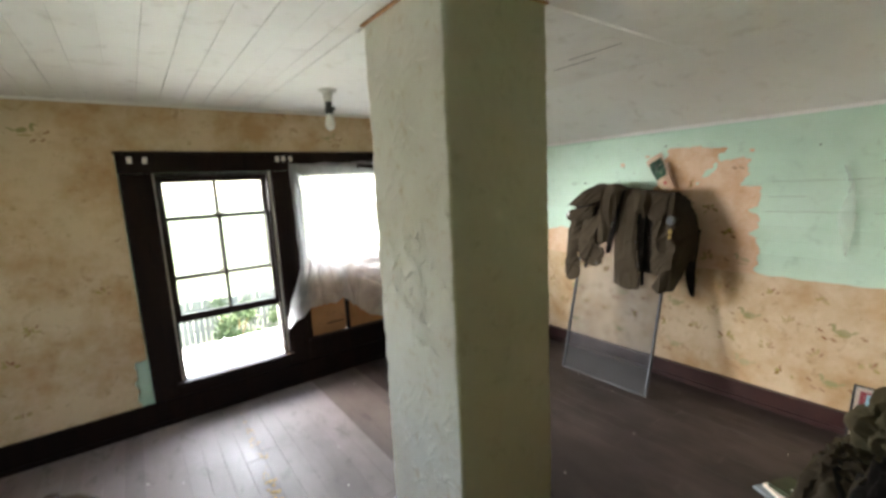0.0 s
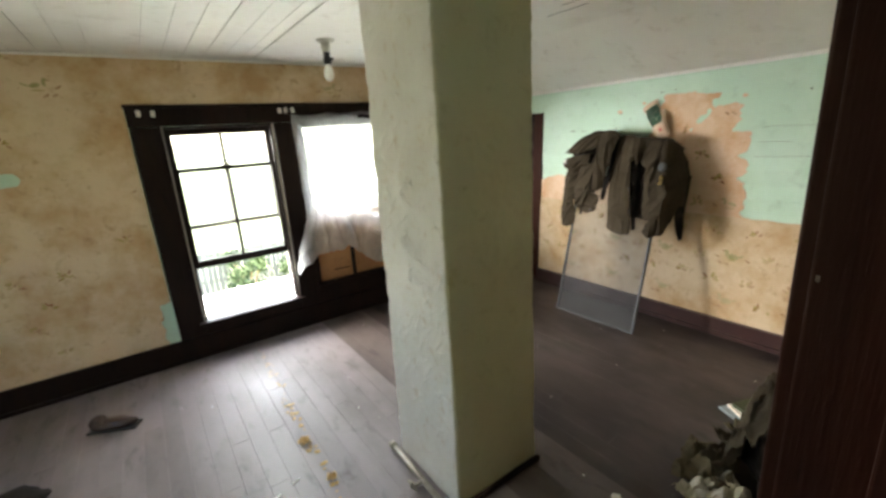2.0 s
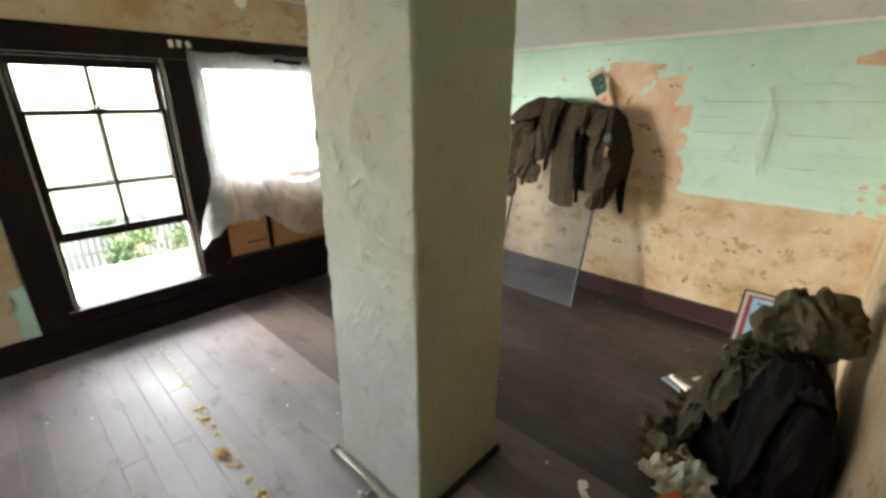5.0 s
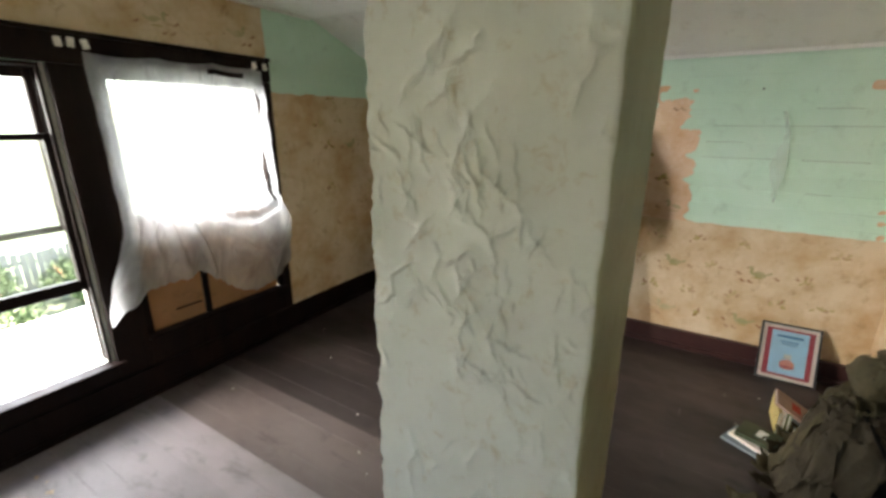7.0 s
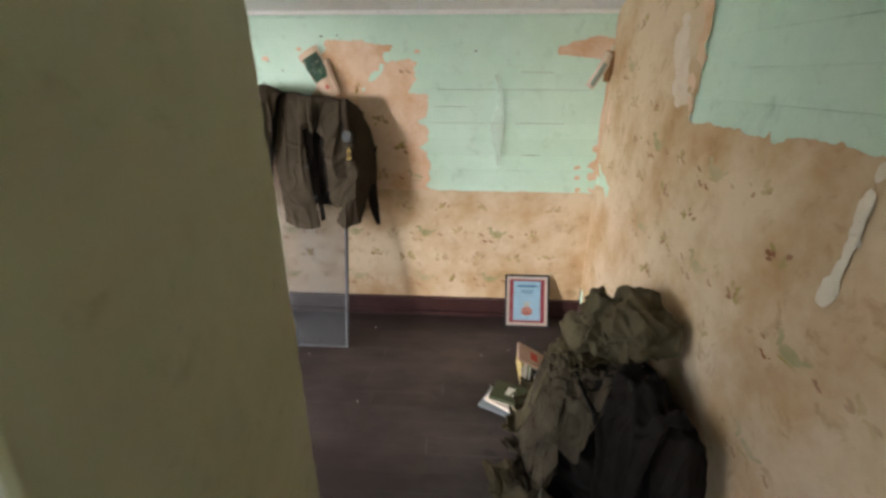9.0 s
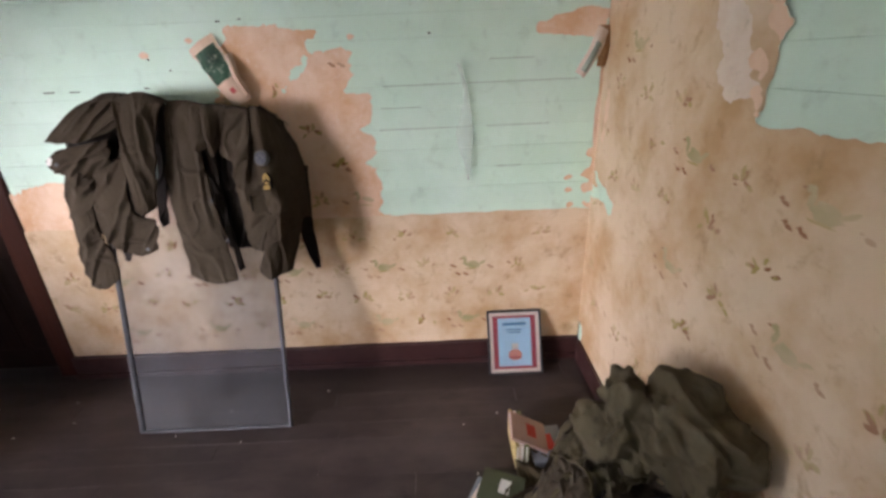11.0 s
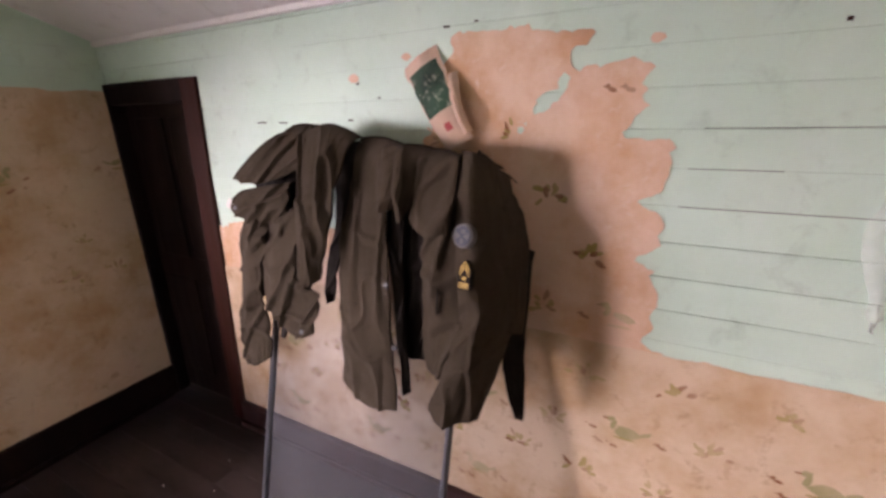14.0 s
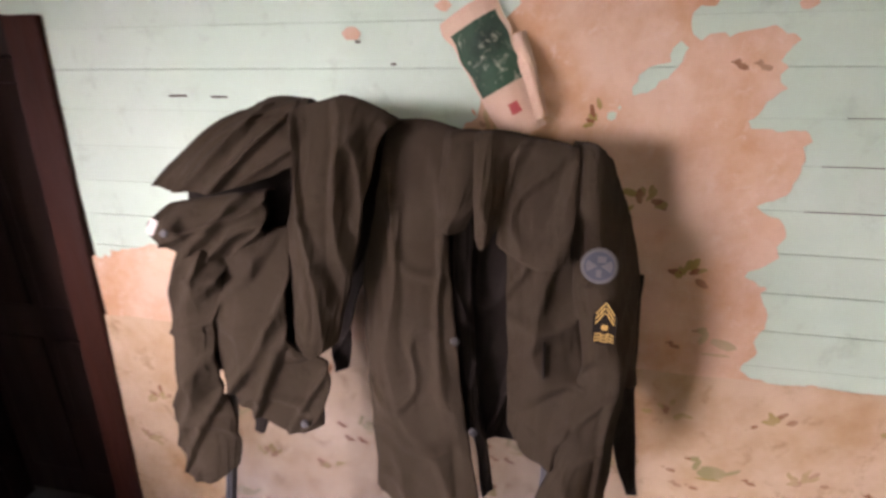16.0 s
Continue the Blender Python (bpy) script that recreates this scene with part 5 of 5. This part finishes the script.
# ---- books and paper ----
def book(at, size, turn, cover, tilt=0.0, label="", roll=0.0, title=None):
    """A closed book; size is width, height and thickness."""
    m = pose(at[0], at[1], at[2], roll, tilt, turn)
    e = empty("book", at, label=label, category="book")
    w, d, h = size
    part("cover", box((0, 0, 0), (w, d, 0.003), 0.001, m=m), cover, e)
    part("cover", box((0, 0, h - 0.003), (w, d, h), 0.001, m=m), cover, e)
    part("spine", box((-0.001, 0, 0.0), (0.003, d, h), 0.001, m=m), cover, e)
    part("page_block", box((0.003, 0.004, 0.003), (w - 0.004, d - 0.004, h - 0.003), m=m), M_WHITE, e, "yellowed page block")
    if title:
        part("cover_label", box((w * 0.3, d * 0.3, h), (w * 0.75, d * 0.55, h + 0.001), m=m), title, e)
    return e


C_YEL, C_GRN, C_RED, C_PNK, C_DGR, C_SLT = (plain(n, c, 0.6) for n, c in (("yellow_cover", (0.45, 0.34, 0.12)), ("olive_cover", (0.16, 0.17, 0.05)), ("red_cover", (0.50, 0.05, 0.03)), ("pink_grey_cover", (0.42, 0.27, 0.22)), ("dark_green_cover", (0.05, 0.06, 0.025)), ("slate_cover", (0.22, 0.25, 0.27))))
book((2.86, 0.512, 0.13), (0.126, 0.20, 0.014), 90, C_YEL, 90, "thin yellow paperback standing on edge by the clothes")
book((2.855, 0.494, 0.125), (0.121, 0.19, 0.013), 90, M_MAT, 90, "thin cream paperback standing on edge")
book((2.85, 0.474, 0.13), (0.126, 0.19, 0.015), 90, C_GRN, 90, "thin green paperback standing on edge")
book((2.67, 0.40, 0.075), (0.13, 0.17, 0.014), -4, C_PNK, -6, "grey-pink paperback with a red mark leaning on others", 30, C_RED)
book((2.66, 0.30, 0.0), (0.18, 0.15, 0.05), 4, C_SLT, 0, "worn slate-coloured book among clothes", 0, C_RED)
book((2.42, 0.60, 0.0), (0.15, 0.17, 0.012), -28, C_SLT, 0, "pale grey booklet lying on the floor")
book((2.43, 0.58, 0.013), (0.14, 0.17, 0.016), -35, M_MAT, 0, "yellowed thin book lying on another book")
book((2.46, 0.55, 0.030), (0.13, 0.16, 0.022), -22, C_DGR, 0, "dark green book with a pale label on top", 0, M_WHITE)


def crumpled(name, at, size, seed, mat, label, category, turn=0.0, h=0.05, n=26, kind_parent=None):
    def f(u, v):
        x, y = (u - 0.5) * size[0], (v - 0.5) * size[1]
        z = 0.003 + h * abs(n2(u, v, 3.3, seed)) + 0.35 * h * abs(n2(u, v, 9, seed + 1))
        q = Matrix.Rotation(turn, 3, "Z") @ Vector((x + 0.02 * n2(u, v, 6, seed + 2), y + 0.02 * n2(u, v, 6, seed + 4), z))
        return q + Vector(at)
    ob = mesh_part(name, grid_mesh(name, f, n, n), mat, kind_parent)
    return tagged(ob, label, category) if not kind_parent else ob


M_NEWS = layered("yellowed_newsprint", (0.46, 0.41, 0.31), (0.38, 0.33, 0.24), (0.20, 0.17, 0.13), 0.9, 9.0, 130, bumps=0.2)
crumpled("newspaper", (1.86, 0.49, 0.0), (0.28, 0.20), 2, M_NEWS, "crumpled yellowed newspaper on the floor", "newspaper", -0.5, 0.065)
crumpled("newspaper", (1.76, 0.43, 0.01), (0.20, 0.18), 12, M_NEWS, "crumpled yellowed newspaper beside the clothes heap", "newspaper", -0.4, 0.04)
crumpled("canvas_bag", (2.02, 0.60, 0.0), (0.30, 0.22), 22, M_OLIVE, "flattened dusty olive canvas bag on the floor", "bag", 0.2, 0.05)
carton = empty("carton", (1.54, 0.50, 0), label="crushed orange-red carton with a yellow label", category="box")
M_ORANGE = plain("orange_red_card", (0.50, 0.10, 0.03), 0.6)
cm = pose(1.46, 0.41, 0.002, 4, -3, -28)
part("body", box((0, 0, 0), (0.20, 0.17, 0.055), 0.008, m=cm), M_ORANGE, carton)
part("flap", box((-0.05, 0.01, 0.045), (0.0, 0.16, 0.049), 0.001, m=cm @ pose(0, 0, 0, 0, -12, 0)), M_ORANGE, carton)
part("yellow_label", box((0.09, 0.06, 0.0552), (0.15, 0.12, 0.0562), m=cm), plain("yellow_label_paper", (0.70, 0.50, 0.05), 0.6), carton, "square yellow label")
for k in range(4):
    part("print_line", box((0.02, 0.02 + k * 0.035, 0.0552), (0.075, 0.028 + k * 0.035, 0.0560), m=cm), M_MAT, carton)
crumpled("paper_scrap", (1.53, 0.745, 0.0), (0.028, 0.085), 32, M_WHITE, "small torn white paper scrap on the floor", "paper scrap", -1.1, 0.008, 8)

# shoe and dark bag on the window side
shoe = empty("shoe", (-0.22, 2.84, 0), label="old dark brown leather shoe lying on the floor", category="shoe")
M_LEATHER = plain("cracked_brown_leather", (0.06, 0.035, 0.025), 0.5)
lump("upper", (-0.22, 2.84, 0.035), (0.125, 0.042, 0.034), 40.1, shoe, M_LEATHER, -0.45, 3, 0.10, 4, wall=False)
lump("heel_counter", (-0.285, 2.87, 0.05), (0.05, 0.040, 0.045), 44.1, shoe, M_LEATHER, -0.45, 3, 0.10, 4, wall=False)
part("sole", box((-0.13, -0.043, 0), (0.13, 0.043, 0.012), 0.005, m=pose(-0.22, 2.84, 0.0, 0, 0, -26)), M_BLACK, shoe, "black sole")
lump("dark_bag", (-0.62, 2.33, 0.05), (0.18, 0.12, 0.07), 51.2, None, M_CLOTH_DARK, 0.4, 4, 0.12, 4, wall=False)
tagged(bpy.data.objects["dark_bag"], "slumped dark cloth bag on the floor", "bag")

# ---- crumbs fallen along one floor joint ----
rnd = random.Random(5)
bm = bmesh.new()
for k in range(170):
    y = 1.35 + 1.95 * rnd.random() ** 0.85
    dense = 0.35 + 0.65 * abs(n2(y, 0, 5, 3))
    if rnd.random() > dense:
        continue
    r = rnd.uniform(0.003, 0.009) * (1.3 if 1.6 < y < 2.5 else 0.8)
    c = Vector((0.642 + 0.03 * (y - 2) + rnd.gauss(0, 0.014), y, 0.001))
    bmesh.ops.create_icosphere(bm, subdivisions=1, radius=1, matrix=Matrix.Translation(c) @ Matrix.Rotation(rnd.random() * 6, 4, "Z") @ Matrix.Diagonal((r * 1.5, r, r * 0.35, 1)))
for v in bm.verts:
    v.co.z = max(0.0008, v.co.z + 0.002 * rnd.random())
tagged(part("crumbs", bm, M_OCHRE), "ochre crumbs and dead leaves fallen along a floor joint", "crumbs", kind="stuff")
bm = bmesh.new()
for k in range(55):
    c = Vector((rnd.uniform(0.0, 3.2), rnd.uniform(0.5, 3.3), 0.001))
    if 0.95 < c.x < 1.5 and 1.1 < c.y < 1.65:
        continue
    r = rnd.uniform(0.002, 0.006)
    box((-r, -r * 0.6, 0), (r, r * 0.6, 0.002), bm=bm, m=Matrix.Translation(c) @ Matrix.Rotation(rnd.random() * 6, 4, "Z"))
tagged(part("plaster_flakes", bm, M_WHITE), "small pale flakes scattered over the floor", "flakes", kind="stuff")
stub = tagged(part("cigarette_end", tube((0.475, 1.725, 0.006), (0.515, 1.738, 0.006), 0.004, 10), M_WHITE), "white cigarette end on the floor boards", "cigarette end")
stub2 = copy_thing(stub, pose(0.15, -0.09, 0, 0, 0, 8))
crumpled("dead_leaf", (0.615, 1.985, 0.001), (0.05, 0.06), 61, M_OCHRE, "curled dry ochre leaf on the floor", "leaf", 0.3, 0.02, 8)
crumpled("dead_leaf", (0.64, 1.655, 0.001), (0.045, 0.04), 64, M_OCHRE, "curled dry ochre leaf on the floor", "leaf", 1.1, 0.02, 8)
crumpled("dead_leaf", (0.62, 1.385, 0.001), (0.05, 0.05), 67, M_OCHRE, "curled dry ochre leaf on the floor", "leaf", 2.0, 0.02, 8)

# ---- curled paper flaps and plastic strip on the walls ----
def flap(name, a, b, width, bend, mat, label, category, seed=1):
    """A strip of paper peeling from a towards b, curling off the wall."""
    a, b = Vector(a), Vector(b)
    along = b - a
    side = along.cross(Vector((-1, 0, 0))).normalized()

    def f(u, v):
        p = a + along * v + side * (u - 0.5) * width * (1 - 0.25 * v + 0.2 * n2(v, u, 6, seed))
        p.x += -bend * math.sin(v * 2.6) - 0.012 * math.cos((u - 0.5) * 4) - 0.004 * n2(u, v, 7, seed)
        return p
    return tagged(mesh_part(name, grid_mesh(name, f, 14, 24), mat, None, "", True), label, category)


M_LEAFY = layered("green_leafy_wallpaper", (0.03, 0.085, 0.048), (0.012, 0.032, 0.02), (0.50, 0.50, 0.38), 0.85, 8.0, 120, bumps=0.2)
M_PINKISH = layered("pale_pink_paper", (0.60, 0.43, 0.31), (0.62, 0.47, 0.35), (0.55, 0.34, 0.25), 0.85, 9.0, 120, bumps=0.2)
def print_on(base, rows, cols, mat, name, label):
    """A printed patch that lies on part of a curled scrap."""
    pb = bmesh.new()
    pb.from_mesh(base.data)
    pb.faces.ensure_lookup_table()
    bmesh.ops.delete(pb, geom=[f for f in pb.faces if f.index // 24 not in rows or f.index % 24 not in cols], context="FACES")
    for v in pb.verts:
        v.co += Vector((-0.0015, 0.0005, 0.0005))
    part(name, pb, mat, base, label, True)


scrap = flap("wallpaper_flap", (XW - 0.008, 1.745, 1.660), (XW - 0.016, 1.610, 1.415), 0.125, 0.022, M_PINKISH, "peeling scrap of pale pink wallpaper with a green print", "wallpaper scrap", 3)
print_on(scrap, range(1, 13), range(3, 15), M_LEAFY, "green_print", "dark green leafy print")
print_on(scrap, range(5, 8), range(18, 20), plain("red_flower_ink", (0.50, 0.10, 0.09), 0.85), "flower_print", "small red flower print")
flap("wallpaper_flap", (XW - 0.010, 1.640, 1.61), (XW - 0.016, 1.580, 1.45), 0.035, 0.040, M_PINKISH, "narrow curled strip of pale wallpaper", "wallpaper scrap", 7)
# brown colour on this flap stands in for the shade under the paper
flap("wallpaper_flap", (XW - 0.016, 0.075, 1.655), (XW - 0.030, 0.085, 1.500), 0.050, 0.020, M_CARD, "peeling wallpaper flap coloured brown for its shaded underside", "wallpaper scrap", 8)
corner = flap("wallpaper_flap", (XW - 0.030, 0.080, 1.640), (XW - 0.085, 0.190, 1.470), 0.060, 0.022, M_LINING, "loose pale wallpaper flap with a grey-green print, at the corner", "wallpaper scrap", 9)
M_GREYPRINT = layered("grey_green_print", (0.24, 0.30, 0.25), (0.34, 0.39, 0.33), (0.14, 0.19, 0.15), 0.85, 25.0, 120, bumps=0.1)
print_on(corner, range(3, 10), range(7, 22), M_GREYPRINT, "printed_panel", "grey-green printed panel")


def clear_strip(u, v):
    z = 1.535 - 0.50 * v
    wide = math.exp(-((z - 1.24) / 0.10) ** 2)
    half = (0.011 + 0.030 * wide + 0.008 * n2(0, v, 14, 4)) * (1 if v < 0.93 else max(0.15, (1 - v) / 0.07))
    y = 0.650 + 0.030 * max(0, (z - 1.42) / 0.11) + 0.012 * wide + (u - 0.5) * 2 * half + 0.004 * n2(u, v, 12, 9)
    crinkle = 0.008 * max(0, 1 - abs(n2(u * 0.7, v * 3, 6, 3)) * 4) + 0.005 * abs(n2(u, v * 4, 9, 5))
    return Vector((XW - 0.006 - 0.010 * math.sin(u * math.pi) - crinkle - 0.010 * v, y, z))


tagged(mesh_part("plastic_strip", grid_mesh("plastic_strip", clear_strip, 16, 90), M_STRIP, None, "", True), "crinkled clear plastic strip taped to the wall", "plastic strip")
bm = bmesh.new()
for y0, z0, w, h in ((2.44, 1.488, 0.045, 0.006), (2.33, 1.486, 0.040, 0.005), (2.02, 1.49, 0.02, 0.006), (1.98, 1.60, 0.012, 0.006), (0.80, 1.655, 0.010, 0.010), (1.66, 1.73, 0.018, 0.006), (1.57, 1.735, 0.012, 0.005), (1.90, 1.555, 0.010, 0.005)):
    vs = [bm.verts.new((XW - 0.001, y0 + w * (q % 2 - 0.5) * rnd.uniform(0.6, 1) + w * 0.3 * math.cos(q * 1.05), z0 + h * 0.5 * math.sin(q * 1.05))) for q in range(6)]
    bmesh.ops.convex_hull(bm, input=vs)
for y0, y1, k in ((0.16, 1.01, 2), (0.85, 1.03, 1), (0.62, 1.04, 0), (0.28, 0.56, 0), (0.40, 0.51, -2), (0.36, 0.55, 3)):
    box((XW - 0.0002, y0, 1.273 + k * 0.0915 - 0.0009), (XW + 0.004, y1, 1.273 + k * 0.0915 + 0.0005), bm=bm)
tagged(part("paint_chips", bm, M_JAMB, wall_east), kind="stuff")

# dark tapered tube added in place of the black gap where paper peeled
wire = tagged(part("wire_end", tube((3.335, YR + 0.022, 0.125), (3.342, YR + 0.016, 0.25), 0.0035, 8, 0.002), M_BLACK), "thin black tube standing in for a dark gap in peeled wallpaper", "wire")

# ---- outdoors ----
M_GRASS = layered("sunlit_grass", (0.10, 0.12, 0.07), (0.12, 0.14, 0.085), (0.06, 0.08, 0.04), 0.9, 0.8, 12, bumps=0.4)
M_SHRUB = layered("shrub_leaves", (0.050, 0.080, 0.026), (0.070, 0.10, 0.036), (0.03, 0.05, 0.016), 0.8, 3.0, 40, bumps=0.2)
M_ROOF = layered("white_metal_roof", (0.82, 0.82, 0.82), (0.76, 0.77, 0.77), (0.55, 0.55, 0.53), 0.5, 1.2, 20)
M_FENCE = layered("weathered_grey_boards", (0.20, 0.19, 0.17), (0.16, 0.15, 0.135), (0.10, 0.09, 0.08), 0.85, 2.0, 30, grain=(1, 1, 0.1))
bm = bmesh.new()
bmesh.ops.create_grid(bm, x_segments=20, y_segments=20, size=900, matrix=pose(0, 0, -3.2))
tagged(part("ground", bm, M_GRASS), "wide grassy yard", "ground", kind="structure")
roof = empty("porch_roof", (1, 4.8, -0.5), label="white metal porch roof below the windows", category="roof")
part("sheet", box((-4, 3.66, -0.42), (6, 6.22, -0.36), 0.01), M_ROOF, roof)
for k in range(21):
    part("seam", box((-4 + k * 0.5, 3.68, -0.36), (-3.97 + k * 0.5, 6.20, -0.335), 0.004), M_ROOF, roof)
part("post", box((-3.9, 6.0, -3.2), (-3.78, 6.12, -0.42)), M_ROOF, roof)
part("post", box((5.8, 6.0, -3.2), (5.92, 6.12, -0.42)), M_ROOF, roof)
fence = empty("board_fence", (0, 15.5, -3.2), label="weathered grey board fence across the yard", category="fence")
me = bpy.data.meshes.new("board")
b0 = box((0, 0, 0), (0.14, 0.022, 1.42), 0.004)
b0.to_mesh(me), b0.free()
me.materials.append(M_FENCE)
for k in range(110):
    ob = new("board", me)
    ob.parent = fence
    ob.matrix_parent_inverse = fence.matrix_basis.inverted()
    ob.matrix_basis = pose(-9 + k * 0.16, 15.5, -3.2 + rnd.uniform(-0.04, 0.04), 0, rnd.uniform(-1, 1), 0)
part("rail", box((-9, 15.53, -2.8), (8.6, 15.58, -2.7)), M_FENCE, fence)
part("rail", box((-9, 15.53, -2.1), (8.6, 15.58, -2.0)), M_FENCE, fence)


def shrub(at, r, seed):
    e = empty("shrub", at, label="leafy green shrub by the fence", category="shrub")
    g = random.Random(seed)
    bm = bmesh.new()
    for k in range(5):
        tip = Vector(at) + Vector((g.uniform(-r, r) * 0.6, g.uniform(-r, r) * 0.6, r * g.uniform(0.9, 1.5)))
        tube(Vector(at) - Vector((0, 0, 0.05)), tip, 0.035, 7, 0.01, bm)
    part("stem", bm, M_CARD, e)
    bm = bmesh.new()
    centres = [Vector(at) + Vector((g.uniform(-r, r) * 0.8, g.uniform(-r, r) * 0.8, r * g.uniform(0.35, 1.7))) for _ in range(9)]
    for k in range(1500):
        c = centres[k % 9] + Vector((g.gauss(0, 0.2), g.gauss(0, 0.2), g.gauss(0, 0.18))) * r
        m = Matrix.Translation(c) @ Euler((g.random() * 6, g.random() * 6, g.random() * 6)).to_matrix().to_4x4()
        s = 0.05 + 0.05 * g.random()
        vs = [bm.verts.new(m @ Vector(p)) for p in ((-s, 0, 0), (0, -s * 0.45, 0.01), (s, 0, 0), (0, s * 0.45, 0.01))]
        bm.faces.new(vs)
    tagged(part("leaves", bm, M_SHRUB, e), kind="stuff")


for at, r, s in (((2.5, 14.6, -3.2), 0.75, 1), ((4.4, 14.8, -3.2), 0.8, 2), ((-2.4, 14.7, -3.2), 0.7, 3), ((6.6, 14.4, -3.2), 0.9, 4)):
    shrub(at, r, s)

# ---- boards: walls, then floor ----
def plank_mesh(name, size, mat, bevel=0.0008):
    b = box((0, 0, 0), size, bevel)
    me = bpy.data.meshes.new(name)
    b.to_mesh(me), b.free()
    me.materials.append(mat)
    return me


def piece(name, me, parent, m):
    ob = new(name, me)
    ob.parent = parent
    ob.matrix_parent_inverse = parent.matrix_basis.inverted()
    ob.matrix_basis = m
    return ob


P = 0.0915
east_long = plank_mesh("wall_board", (0.011, YW - YR + 0.02, P - 0.0005), M_GREEN)
east_short = plank_mesh("wall_board", (0.011, DOOR[0] - 0.005 - YR, P - 0.0005), M_GREEN)
south_me = plank_mesh("wall_board", (XW - J - 0.1, 0.011, P - 0.0005), M_GREEN)
z = 1.273 - 13 * P
wall_north = bpy.data.objects["wall_north"]
north_me = plank_mesh("wall_board", (1.2, 0.008, P - 0.0005), M_GREEN)
while z < ZC:
    if z < ZK + 0.05:
        me = east_long if z > DOOR[2] - 0.01 else east_short
        piece("wall_board", me, wall_east, pose(XW + 0.001 + rnd.uniform(0, 0.001), YR - 0.005, z) @ Matrix.Diagonal((1, 1, rnd.choice((1, 1, 1, 0.985)), 1)))
    piece("wall_board", south_me, wall_south, pose(J + 0.1, YR - 0.0125 - rnd.uniform(0, 0.001), z))
    if z > 1.5:
        piece("wall_board", north_me, wall_north, pose(2.2, YW + 0.0015 + rnd.uniform(0, 0.001), z))
    z += P
floor = bpy.data.objects["floor"]
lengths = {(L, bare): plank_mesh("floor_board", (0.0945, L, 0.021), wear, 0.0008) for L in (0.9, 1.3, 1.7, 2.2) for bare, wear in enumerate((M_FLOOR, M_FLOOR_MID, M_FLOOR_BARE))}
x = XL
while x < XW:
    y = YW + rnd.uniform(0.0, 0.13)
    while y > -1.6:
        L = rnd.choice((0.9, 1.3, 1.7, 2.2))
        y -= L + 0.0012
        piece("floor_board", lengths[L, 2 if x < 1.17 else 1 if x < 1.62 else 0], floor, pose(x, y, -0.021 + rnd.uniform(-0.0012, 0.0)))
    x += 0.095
